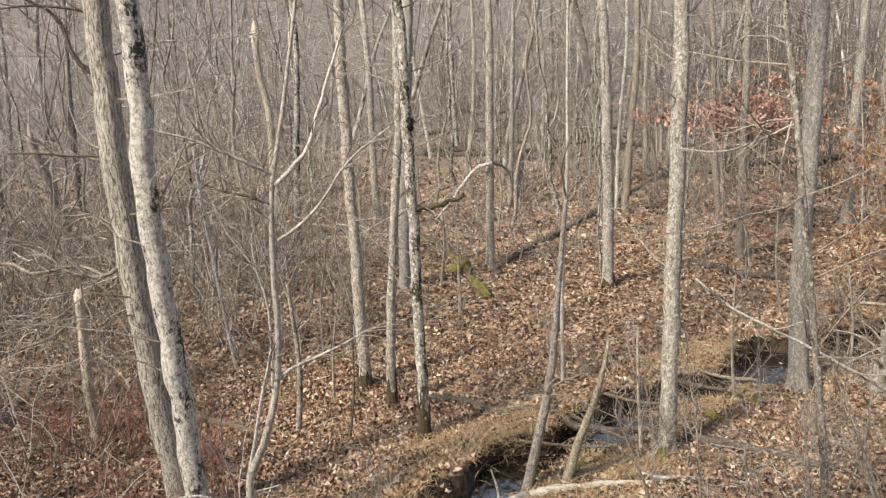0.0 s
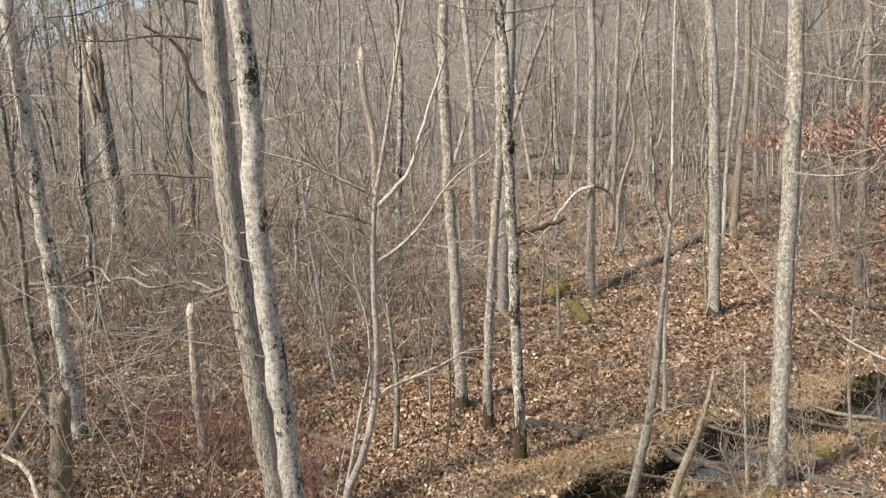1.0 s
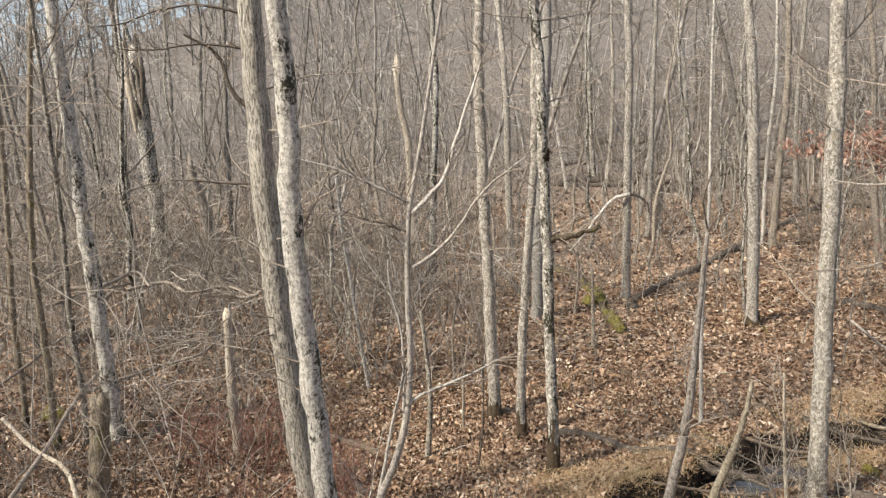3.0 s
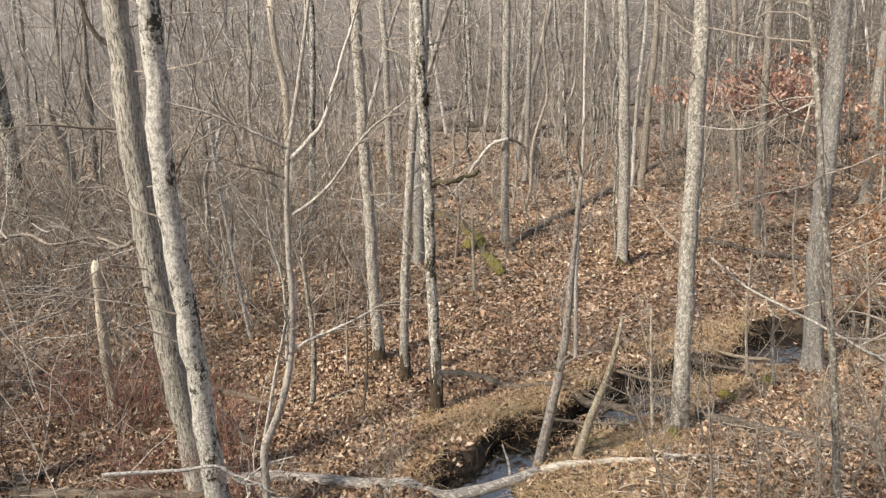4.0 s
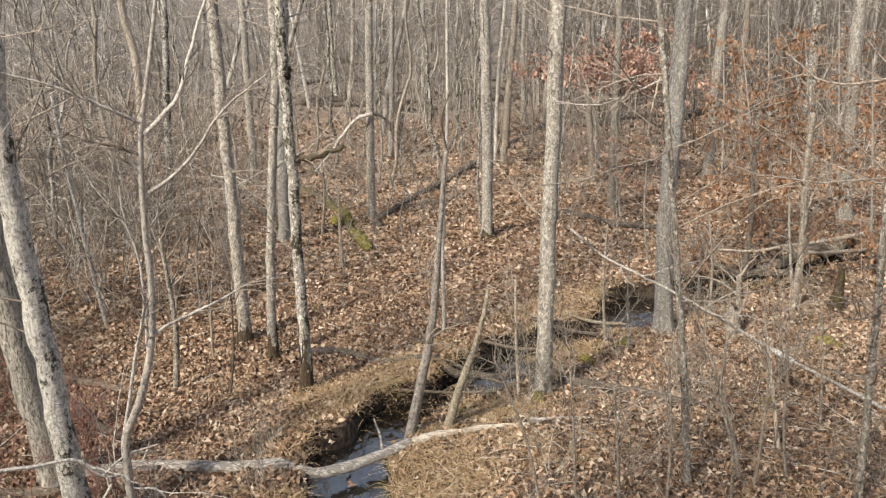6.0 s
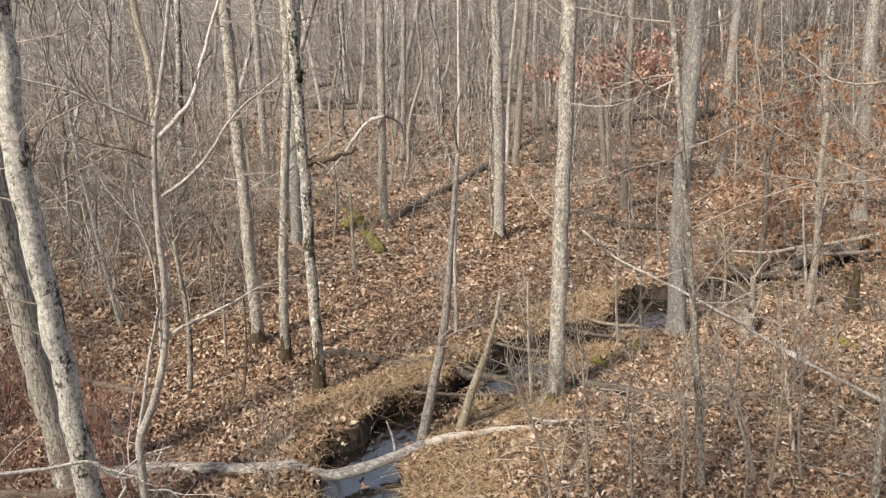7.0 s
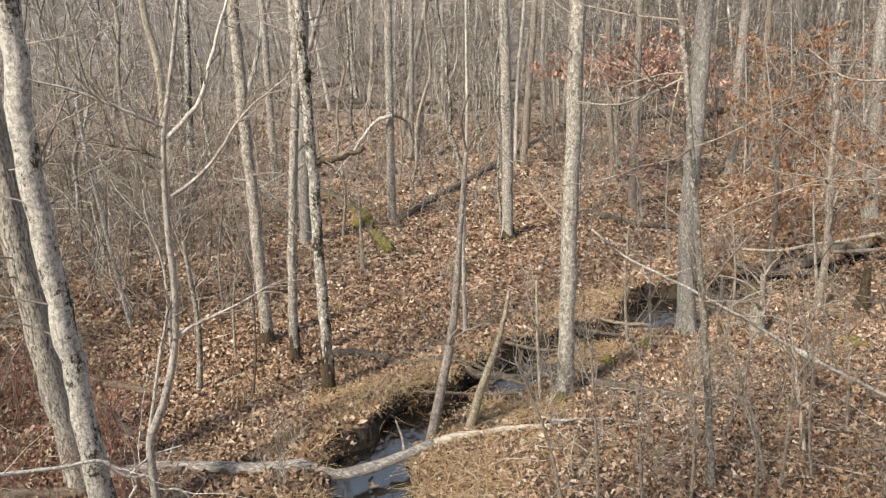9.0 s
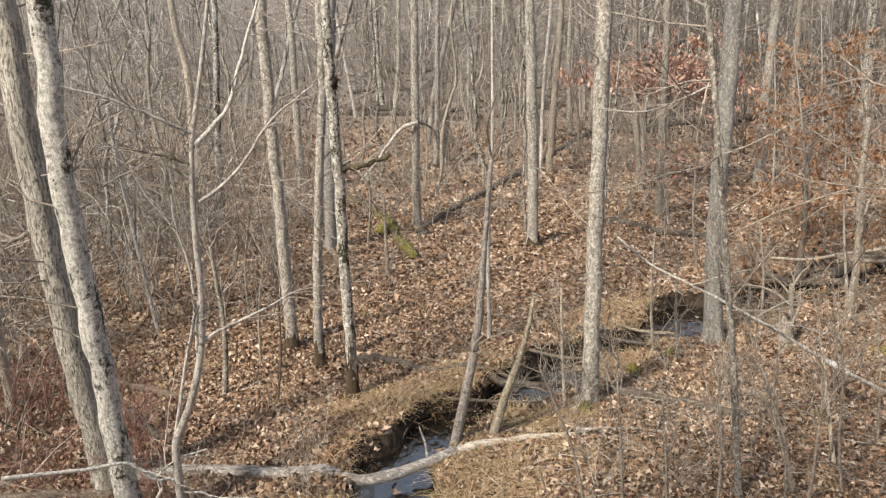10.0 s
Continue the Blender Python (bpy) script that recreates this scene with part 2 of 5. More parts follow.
def ground_material():
    m, nt, b = mat("leaf_floor", 0.95)
    v = nt.nodes.new("ShaderNodeTexVoronoi")
    v.inputs["Scale"].default_value = 15
    wob = noise_tex(nt, coords(nt), 6, 3)
    warp = nt.nodes.new("ShaderNodeTexNoise")
    warp.inputs["Scale"].default_value = 9
    nt.links.new(coords(nt), warp.inputs["Vector"])
    nt.links.new(mix(nt, 0.12, coords(nt), warp.outputs["Color"]), v.inputs["Vector"])
    sep = nt.nodes.new("ShaderNodeSeparateColor")
    nt.links.new(v.outputs["Color"], sep.inputs[0])
    col = ramp(nt, sep.outputs[0], [(0.0, (0.06, 0.04, 0.027)), (0.3, (0.17, 0.114, 0.077)), (0.65, (0.32, 0.222, 0.155)), (1.0, (0.50, 0.385, 0.285))])
    big = noise_tex(nt, coords(nt), 0.5, 4)
    col = mix(nt, ramp(nt, big, [(0.48, K), (0.66, (0.6, 0.6, 0.6))]), col, (0.20, 0.15, 0.095))
    g = nt.nodes.new("ShaderNodeNewGeometry")
    sp = nt.nodes.new("ShaderNodeSeparateXYZ")
    nt.links.new(g.outputs["Position"], sp.inputs[0])
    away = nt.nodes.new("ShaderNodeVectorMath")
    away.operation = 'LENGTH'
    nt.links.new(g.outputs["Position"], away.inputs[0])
    # painted haze: floor colour greys and darkens with distance from the viewpoint
    far_grey = nt.nodes.new("ShaderNodeMapRange")
    far_grey.inputs[1].default_value, far_grey.inputs[2].default_value = 32, 46
    nt.links.new(away.outputs["Value"], far_grey.inputs[0])
    col = mix(nt, far_grey.outputs[0], col, ramp(nt, wob, [(0.4, (0.085, 0.074, 0.065)), (0.6, (0.20, 0.178, 0.16))]))
    # low ground goes near-black: wet mud, with the channel's shade painted in
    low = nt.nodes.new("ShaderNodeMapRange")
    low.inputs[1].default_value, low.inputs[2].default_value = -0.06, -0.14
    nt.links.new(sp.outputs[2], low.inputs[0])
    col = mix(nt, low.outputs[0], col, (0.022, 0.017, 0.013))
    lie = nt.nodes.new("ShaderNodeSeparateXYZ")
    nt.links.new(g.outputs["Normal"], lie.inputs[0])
    steep = nt.nodes.new("ShaderNodeMapRange")          # bare soil on the steep banks, darkened for the shade under their overhang
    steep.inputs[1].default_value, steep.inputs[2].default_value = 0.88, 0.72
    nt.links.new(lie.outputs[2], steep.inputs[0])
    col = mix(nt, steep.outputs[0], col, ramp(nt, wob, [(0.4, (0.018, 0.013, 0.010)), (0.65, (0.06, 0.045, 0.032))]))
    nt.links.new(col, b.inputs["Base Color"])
    bump(nt, b, mix(nt, 0.5, v.outputs["Distance"], wob), 0.8, 0.05)
    return m


def water_material():
    m, nt, b = mat("brook_water", 0.01)
    b.inputs["Base Color"].default_value = (0.006, 0.006, 0.005, 1)
    b.inputs["IOR"].default_value = 2.1
    b.inputs["Specular IOR Level"].default_value = 1.0
    slow = noise_tex(nt, coords(nt, (1, 0.6, 1)), 4, 2)
    quick = noise_tex(nt, coords(nt, (1, 0.5, 1)), 16, 2)
    bump(nt, b, mix(nt, 0.25, slow, quick), 0.5, 0.08)
    return m


# ---------------------------------------------------------------- mesh helpers
def raw_mesh(name, V, F, smooth=True):
    V, F = np.asarray(V, float), np.asarray(F, int)
    me = bpy.data.meshes.new(name)
    me.vertices.add(len(V))
    me.vertices.foreach_set("co", V.ravel())
    me.loops.add(F.size)
    me.loops.foreach_set("vertex_index", F.ravel())
    me.polygons.add(len(F))
    me.polygons.foreach_set("loop_start", np.arange(len(F)) * F.shape[1])
    me.polygons.foreach_set("use_smooth", np.full(len(F), smooth))
    me.update(calc_edges=True)
    me.validate()
    return me


def part(name, me, material, parent=None, label=""):
    ob = new(name, me)
    me.materials.clear()
    me.materials.append(MAT[material] if isinstance(material, str) else material)
    if parent:
        ob.parent = parent
    if name in ("twig_spray", "foliage"):
        ob["kind"] = "stuff"
    return tagged(ob, label) if label else ob


def unit(v):
    return v / np.maximum(np.linalg.norm(v, axis=-1, keepdims=True), 1e-9)


def resample(pts, n):
    """A smooth curve (Catmull-Rom) through the points, in n steps."""
    P = np.asarray(pts, float)
    d = np.r_[0, np.cumsum(np.linalg.norm(np.diff(P, axis=0), axis=1))]
    s = np.linspace(0, d[-1], n)
    i = np.clip(np.searchsorted(d, s, 'right') - 1, 0, len(P) - 2)
    T = np.gradient(P, d, axis=0)
    h = (d[i + 1] - d[i])[:, None]
    u = ((s - d[i]) / (d[i + 1] - d[i]))[:, None]
    return (2 * u**3 - 3 * u**2 + 1) * P[i] + (u**3 - 2 * u**2 + u) * h * T[i] + (3 * u**2 - 2 * u**3) * P[i + 1] + (u**3 - u**2) * h * T[i + 1]


def tubes(P, R, sides=3, lump=None):
    """Round stems along n polylines of k points: P (n, k, 3), R (n, k)."""
    P, R = np.asarray(P, float), np.asarray(R, float)
    n, k = R.shape
    T = unit(np.gradient(P, axis=1))
    ref = np.where(np.abs(T[:, :1, 2:3]) > 0.8, np.array([[[1.0, 0, 0]]]), np.array([[[0, 0, 1.0]]]))
    U = unit(ref - T * (ref * T).sum(-1, keepdims=True))
    B = np.cross(T, U)
    a = np.arange(sides) * 2 * np.pi / sides
    rad = R[:, :, None] * (np.ones((n, k, sides)) if lump is None else lump)
    V = P[:, :, None] + rad[..., None] * (np.cos(a)[:, None] * U[:, :, None] + np.sin(a)[:, None] * B[:, :, None])
    idx = np.arange(n * k * sides).reshape(n, k, sides)
    nx = np.roll(idx, -1, axis=2)
    F = np.stack([idx[:, :-1], nx[:, :-1], nx[:, 1:], idx[:, 1:]], -1).reshape(-1, 4)
    return V.reshape(-1, 3), F


def join(parts):
    V, F, o = [], [], 0
    for v, f in parts:
        V.append(v)
        F.append(f + o)
        o += len(v)
    return np.concatenate(V), np.concatenate(F)


def spawn(rng, P, count, smin, smax, length, along=0.6, side=1.0, rise=0.3, k=5, wiggle=0.12, curl=0.0):
    """count offshoots in all from parents P (n, m, 3), each of k points."""
    n, m, _ = P.shape
    i = rng.integers(0, n, count)
    s = rng.uniform(smin, smax, count) * (m - 1)
    j = np.minimum(s.astype(int), m - 2)
    w = (s - j)[:, None]
    start = P[i, j] * (1 - w) + P[i, j + 1] * w
    tan = unit(P[i, j + 1] - P[i, j])
    rnd = rng.normal(size=(count, 3))
    rnd = unit(rnd - tan * (rnd * tan).sum(1, keepdims=True))
    d = unit(tan * along + rnd * side + np.array([0, 0, rise]))
    L = rng.uniform(length[0], length[1], count)[:, None]
    step = L / (k - 1)
    out = [start]
    for q in range(k - 1):
        d = unit(d + rng.normal(size=(count, 3)) * wiggle + np.array([0, 0, curl]))
        out.append(out[-1] + d * step)
    return np.stack(out, 1)


def taper(n, k, r0, r1):
    r0 = np.broadcast_to(np.asarray(r0, float).reshape(-1, 1), (n, 1))
    return r0 + (r0 * r1 - r0) * np.linspace(0, 1, k)[None]


# ---------------------------------------------------------------- ground and brook
BROOK = [(-0.60, 5.60, 0.42), (-0.12, 6.70, 0.40), (0.20, 7.54, 0.38), (0.31, 8.05, 0.42), (0.50, 8.45, 0.38), (0.80, 8.80, 0.27), (1.45, 9.20, 0.24), (1.90, 9.47, 0.38), (2.40, 9.95, 0.37), (2.78, 10.40, 0.29), (3.40, 10.80, 0.15), (4.10, 11.10, 0.14), (4.85, 11.42, 0.42), (5.25, 11.90, 0.40), (6.13, 12.41, 0.10), (7.38, 12.87, 0.10), (8.85, 13.09, 0.10), (11.38, 13.99, 0.08)]
BR = np.array(BROOK)
along = np.r_[0, np.cumsum(np.hypot(*np.diff(BR[:, :2], axis=0).T))]
BR = np.c_[resample(np.c_[BR[:, :2], np.zeros(len(BR))], 160)[:, :2], np.interp(np.linspace(0, 1, 160), along / along[-1], BR[:, 2])]


def brook_near(x, y):
    """Distance from the brook's middle less its half width, and whether the place lies on the far bank."""
    x, y = np.asarray(x, float), np.asarray(y, float)
    best, side = np.full(x.shape, 1e9), np.zeros(x.shape)
    for bx, by, bw in BR:
        d = np.hypot(x - bx, y - by) - bw
        side = np.where(d < best, (y - by) * 0.8 - (x - bx) * 0.6, side)
        best = np.minimum(best, d)
    return best, side > 0


def brook(x, y):
    return brook_near(x, y)[0]


def swell(x, y):
    return 0.06 * np.sin(x * 0.9 + 1.3) * np.sin(y * 0.7 + 0.4) + 0.035 * np.sin(x * 2.3 + y * 1.1) * np.sin(y * 2.9 - x * 0.6) + 0.012 * np.sin(x * 7.1 + 2 * np.sin(y * 3)) * np.sin(y * 6.3)


def rise(x, y):
    """The wooded slope behind, lower towards -x."""
    u = np.clip((np.degrees(np.arctan2(x, y)) + 37) / 16, 0, 1)
    return np.clip(np.hypot(x, y) - 50, 0, 120) * (0.070 + 0.147 * u)


def ground_z(x, y):
    x, y = np.asarray(x, float), np.asarray(y, float)
    z = swell(x, y) + rise(x, y) - 0.17 * np.exp(-((x - 7.4) / 1.7) ** 2 - ((y - 12.3 - 0.25 * (x - 7.4)) / 0.75) ** 2)
    d, far_bank = brook_near(x, y)
    z = z + np.where(far_bank, 0.13 * np.exp(-((d - 0.25) / 0.55) ** 2), 0.0)
    d = d + 0.09 * np.sin(x * 2.9 + y * 2.3) + 0.07 * np.sin(x * 5.1 + y * 2.2) + 0.05 * np.sin(y * 9.3 - x * 6.7)
    u = np.clip((0.11 - d) / 0.13, 0, 1)
    return z - (0.44 + 0.1 * far_bank) * u * u * (3 - 2 * u)


def gz(x, y):
    return float(ground_z(np.array([x]), np.array([y]))[0])


def make_ground():
    def axis(lo, hi, step):
        inner = np.arange(lo, hi, step)
        g = np.cumsum(step * 1.1 ** np.arange(1, 100))
        g = g[g < 2500]
        return np.r_[(lo - g)[::-1], inner, hi + g]
    xs, ys = axis(-2.4, 6.6, 0.085), axis(6.2, 13.2, 0.08)
    X, Y = np.meshgrid(xs, ys)
    near = (X > -16) & (X < 40) & (Y > -2) & (Y < 30)
    Z = np.zeros_like(X)
    Z[near] = ground_z(X[near], Y[near])
    Z[~near] = (swell(X, Y) + rise(X, Y))[~near]
    n, m = X.shape
    i = np.arange(n * m).reshape(n, m)
    F = np.stack([i[:-1, :-1], i[:-1, 1:], i[1:, 1:], i[1:, :-1]], -1).reshape(-1, 4)
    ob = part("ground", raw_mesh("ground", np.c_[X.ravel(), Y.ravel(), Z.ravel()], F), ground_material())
    tagged(ob, "forest floor of brown soil under fallen leaves", "ground", kind="structure")


def make_water():
    d = np.gradient(BR[:, :2], axis=0)
    nrm = unit(np.c_[-d[:, 1], d[:, 0]])
    w = (BR[:, 2] + 0.22)[:, None]
    rows = [np.c_[BR[:, :2] + nrm * w * s, np.full(len(BR), -0.14)] for s in (-1, -0.5, 0, 0.5, 1)]
    V = np.stack(rows, 1).reshape(-1, 3)
    i = np.arange(len(V)).reshape(-1, 5)
    F = np.stack([i[:-1, :-1], i[1:, :-1], i[1:, 1:], i[:-1, 1:]], -1).reshape(-1, 4)
    ob = part("water", raw_mesh("water", V, F), water_material())
    tagged(ob, "dark still brook water reflecting pale sky and branches", "brook", kind="structure")


make_ground()
make_water()

# ---------------------------------------------------------------- trees
SEED = [100]


def next_rng():
    SEED[0] += 1
    return np.random.default_rng(SEED[0])


def lumpy(rng, n, sides, amount, flare=None):
    """Uneven girth: slow waves along and around the stem, and lobes at the foot."""
    a = np.arange(sides) * 2 * np.pi / sides
    s = np.linspace(0, 1, n)[:, None]
    out = np.ones((n, sides))
    for f in (1, 2, 3):
        out += amount / f * np.sin(f * a + rng.uniform(0, 6) + s * rng.uniform(-9, 9)) * np.sin(s * rng.uniform(8, 40) + rng.uniform(0, 6))
    if flare is not None:
        out *= 1 + flare[:, None] * (0.55 + 0.45 * np.sin(4 * a + rng.uniform(0, 6)))
    return out[None]


def tree(bark_name, pts, r, height, label, foot=0.0):
    """A bare forest tree: trunk with root flare, limbs and twigs."""
    rng = next_rng()
    pts = [np.array(p, float) for p in pts]
    pts[0][2] = gz(pts[0][0], pts[0][1]) - 0.06
    d = unit(pts[-1] - pts[-2]) * np.array([1, 1, 1])
    while pts[-1][2] < height:
        d = unit(d * 0.8 + np.array([rng.normal() * 0.05, rng.normal() * 0.05, 0.25]))
        pts.append(pts[-1] + d * 1.6)
    P = resample(pts, 84)
    P[1:] += rng.normal(size=P[1:].shape) * np.array([1, 1, 0]) * min(r * 0.10, 0.008)
    h = P[:, 2] - P[0, 2]
    R = r * (1.06 - 0.80 * np.clip(h / h.max(), 0, 1) ** 1.15)
    flare = 0.8 * np.exp(-h / max(0.11, r * 1.5))
    root = tagged(new("tree"), label, "tree", group="forest trees")
    V, F = tubes(P[None], R[None], 18, lumpy(rng, 84, 18, 0.06, flare) * (1 + rng.normal(size=(1, 84, 18)) * 0.022))
    part("trunk", raw_mesh("trunk", V, F), bark_name, root)
    if foot:
        up = np.linspace(0, foot, 9)
        C = np.stack([np.interp(up, h, P[:, q]) for q in range(3)], 1)
        girth = np.interp(up, h, R * (1 + flare)) + 0.006
        V, F = tubes(C[None], girth[None], 18)
        V = V.reshape(9, 18, 3)
        ragged = np.convolve(np.tile(rng.uniform(-1.3, 0.5, 18), 3), (0.25, 0.5, 0.25), 'same')[18:36] * foot
        V[5:, :, 2] += ragged[None] * np.linspace(0.3, 1, 4)[:, None]
        part("moss", raw_mesh("moss", V.reshape(-1, 3), F), "damp_moss", root, "dark damp moss round the foot")
    top = P[None, 34:]
    limbs = spawn(rng, top, 11, 0.15, 0.97, (1.2, 3.4), 0.5, 0.9, 0.35, 7, 0.16, 0.06)
    for q in limbs:
        i = int(np.argmin(((P - q[0]) ** 2).sum(1)))
        v, f = tubes(q[None], taper(1, 7, R[i] * 0.42, 0.25), 5)
        bough = part("branch", raw_mesh("branch", v, f), bark_name, root)
        tw = spawn(rng, q[None], 6, 0.1, 1, (0.4, 1.4), 0.7, 0.8, 0.2, 5, 0.2, 0.03)
        tip = spawn(rng, tw, 7, 0.2, 1, (0.2, 0.7), 0.7, 0.8, 0.1, 4, 0.2)
        part("twig_spray", raw_mesh("twig_spray", *join([tubes(tw, taper(6, 5, 0.012, 0.4), 3), tubes(tip, taper(7, 4, 0.006, 0.5), 3)])), "twig", bough)
    low = spawn(rng, P[None, 11:48], 20, 0.0, 1, (0.5, 2.4), 0.2, 1.0, 0.12, 5, 0.18, 0.02)
    tw2 = spawn(rng, low, 80, 0.2, 1, (0.2, 0.7), 0.7, 0.8, 0.1, 4, 0.2)
    parts = [tubes(low, taper(len(low), 5, 0.011, 0.35), 3), tubes(tw2, taper(len(tw2), 4, 0.006, 0.5), 3)]
    part("twig_spray", raw_mesh("twig_spray", *join(parts)), "twig", root)
    return root


def limb(root, pts, r, material):
    rng = next_rng()
    P = resample(pts, 14)
    P[1:] += rng.normal(size=P[1:].shape) * r * 0.2
    V, F = tubes(P[None], taper(1, 14, r, 0.4), 7)
    bough = part("branch", raw_mesh("branch", V, F), material, root)
    tw = spawn(rng, P[None], max(4, int(len(P) * 0.9)), 0.15, 1, (0.15, 0.7), 0.8, 0.7, 0.1, 5, 0.2)
    V, F = tubes(tw, taper(len(tw), 5, min(0.007, r * 0.5), 0.4), 3)
    part("twig_spray", raw_mesh("twig_spray", V, F), "twig", bough)


def snag(kind, bark_name, pts, r0, r1, label):
    """A dead or leaning stem, stump or sapling with a splintered top."""
    rng = next_rng()
    pts = [np.array(p, float) for p in pts]
    pts[0][2] = gz(pts[0][0], pts[0][1]) - 0.06
    n = 26
    P = resample(pts, n)
    R = np.linspace(r0, r1, n)
    h = P[:, 2] - P[0, 2]
    R = R * (1 + 0.3 * np.exp(-h / max(0.06, r0)))
    thick = r0 > 0.035
    root = tagged(new(kind), label, kind.replace("_", " "))
    sides = 14 if thick else 7
    lump = lumpy(rng, n, sides, 0.09)
    if thick and "stump" in kind or "snag" in kind:
        V, F = tubes(P[None], R[None], sides, lump)
        V = V.reshape(n, sides, 3)
        jag = np.convolve(np.tile(rng.uniform(-0.3, 1, sides), 3), (0.2, 0.6, 0.2), 'same')[sides:2 * sides]
        V[-1, :, 2] += jag * r1 * (6 if "snag" in kind else 2.6)
        V[-2, :, 2] += jag * r1 * (2.5 if "snag" in kind else 1.0)
        idx = len(V.reshape(-1, 3))
        cap = P[-1] - unit(P[-1] - P[-2]) * r1 * 1.5
        V = np.r_[V.reshape(-1, 3), np.repeat(cap[None], sides, 0)]
        a = np.arange(sides)
        F = np.r_[F, np.stack([(n - 1) * sides + a, (n - 1) * sides + (a + 1) % sides, idx + (a + 1) % sides, idx + a], -1)]
    else:
        P = np.r_[P, P[-1:] + unit(P[-1] - P[-2]) * r1]
        R = np.r_[R, r1 * 0.15]
        V, F = tubes(P[None], R[None], sides, np.concatenate([lump, lump[:, -1:]], 1))
    part("stem", raw_mesh("stem", V, F), bark_name, root)
    if "sapling" in kind or "pole" in kind:
        br = spawn(rng, P[None], 7, 0.35, 1, (0.3, 1.0), 0.8, 0.7, 0.1, 6, 0.15)
        for q in br:
            part("branch", raw_mesh("branch", *tubes(q[None], taper(1, 6, r1 * 0.55 + 0.002, 0.3), 5)), "twig", root)
        tw = spawn(rng, br, 26, 0.2, 1, (0.1, 0.45), 0.7, 0.7, 0.1, 4, 0.2)
        part("twig_spray", raw_mesh("twig_spray", *tubes(tw, taper(len(tw), 4, 0.004, 0.5), 3)), "twig", root)
    else:
        for q in spawn(rng, P[None], 3, 0.2, 0.9, (0.08, 0.3), 0.5, 0.9, 0.1, 4, 0.1):
            part("broken_branch", raw_mesh("broken_branch", *tubes(q[None], taper(1, 4, max(0.005, r1 * 0.3), 0.5), 5)), bark_name, root)
    return root


def log(kind, bark_name, pts, r0, r1, stubs, label):
    """Fallen timber that lies along the points, with broken ends and stubs of branches."""
    rng = next_rng()
    pts = [np.array(p, float) for p in pts]
    n = 34
    P = resample(pts, n)
    R = np.linspace(r0, r1, n)
    if kind.endswith("log"):
        g = ground_z(P[:, 0], P[:, 1])
        P[:, 2] = np.maximum(0, g) + R * (0.3 if bark_name == "brownlog" else 0.72)
        P[1:-1, 2] = (P[:-2, 2] + P[1:-1, 2] + P[2:, 2]) / 3
    P = P + rng.normal(size=P.shape) * R[:, None] * 0.06
    ax0, ax1 = unit(P[0] - P[1]), unit(P[-1] - P[-2])
    PP = np.concatenate([[P[0] + ax0 * r0 * 0.12], P, [P[-1] + ax1 * r1 * 0.12]])
    RR = np.r_[r0 * 0.1, R, r1 * 0.1]
    sides = 12 if r0 > 0.03 else 7
    lump = lumpy(rng, n, sides, 0.34 if bark_name == "mossy" else 0.20 if bark_name == "darkwood" else 0.12) * (1 + rng.normal(size=(1, n, sides)) * (0.20 if bark_name == "mossy" else 0.03))
    lump = np.concatenate([lump[:, :1], lump, lump[:, -1:]], 1)
    V, F = tubes(PP[None], RR[None], sides, lump)
    root = tagged(new(kind), label, kind.replace("_", " "))
    part("stem", raw_mesh("stem", V, F), bark_name, root)
    long = (0.15, 0.5) if kind.endswith("log") else (0.3, 1.1)
    br = spawn(rng, P[None], stubs, 0.1, 0.95, long, 0.6, 0.8, 0.35, 6, 0.15)
    for q in br:
        part("broken_branch", raw_mesh("broken_branch", *tubes(q[None], taper(1, 6, max(0.006, r1 * 0.35), 0.4), 6)), bark_name, root)
    if not kind.endswith("log"):
        tw = spawn(rng, np.concatenate([br, P[None, 4:30:5][:, :6]]), 24, 0.2, 1, (0.15, 0.5), 0.7, 0.7, 0.05, 4, 0.2)
        part("twig_spray", raw_mesh("twig_spray", *tubes(tw, taper(len(tw), 4, 0.004, 0.5), 3)), "twig", root)
    return root


def sleeve(thing, name, material, pts, r, uneven, seed, label):
    """A lumpy coat, of moss or bare wood, round a stretch of a stem."""
    rng = np.random.default_rng(seed)
    P = resample(pts, 26)
    R = r * (0.5 + 0.5 * np.sin(np.linspace(0.0, np.pi, 26)) ** 0.4)
    lump = np.clip(lumpy(rng, 26, 14, uneven) * (1 + rng.normal(size=(1, 26, 14)) * uneven * 0.3), 0.5, 1.5)
    part(name, raw_mesh(name, *tubes(P[None], R[None], 14, lump)), material, thing, label)


def merge(thing, other, label=""):
    """Makes the parts of other, which is one piece with thing, parts of thing."""
    for ob in list(other.children):
        ob.parent = thing
        if label and ob.name.startswith("stem"):
            tagged(ob, label)
    bpy.data.objects.remove(other)


def forked_sapling(pts, r):
    root = tagged(new("forked_sapling"), "smooth grey sapling with forked pale limbs beside a log", "sapling")
    pts = [np.array(p, float) for p in pts]
    pts[0][2] = gz(pts[0][0], pts[0][1]) - 0.06
    P = resample(pts, 50)
    R = r * np.linspace(1.12, 0.32, 50)
    V, F = tubes(P[None], R[None], 10, lumpy(next_rng(), 50, 10, 0.06))
    part("trunk", raw_mesh("trunk", V, F), "beech", root)
    return root


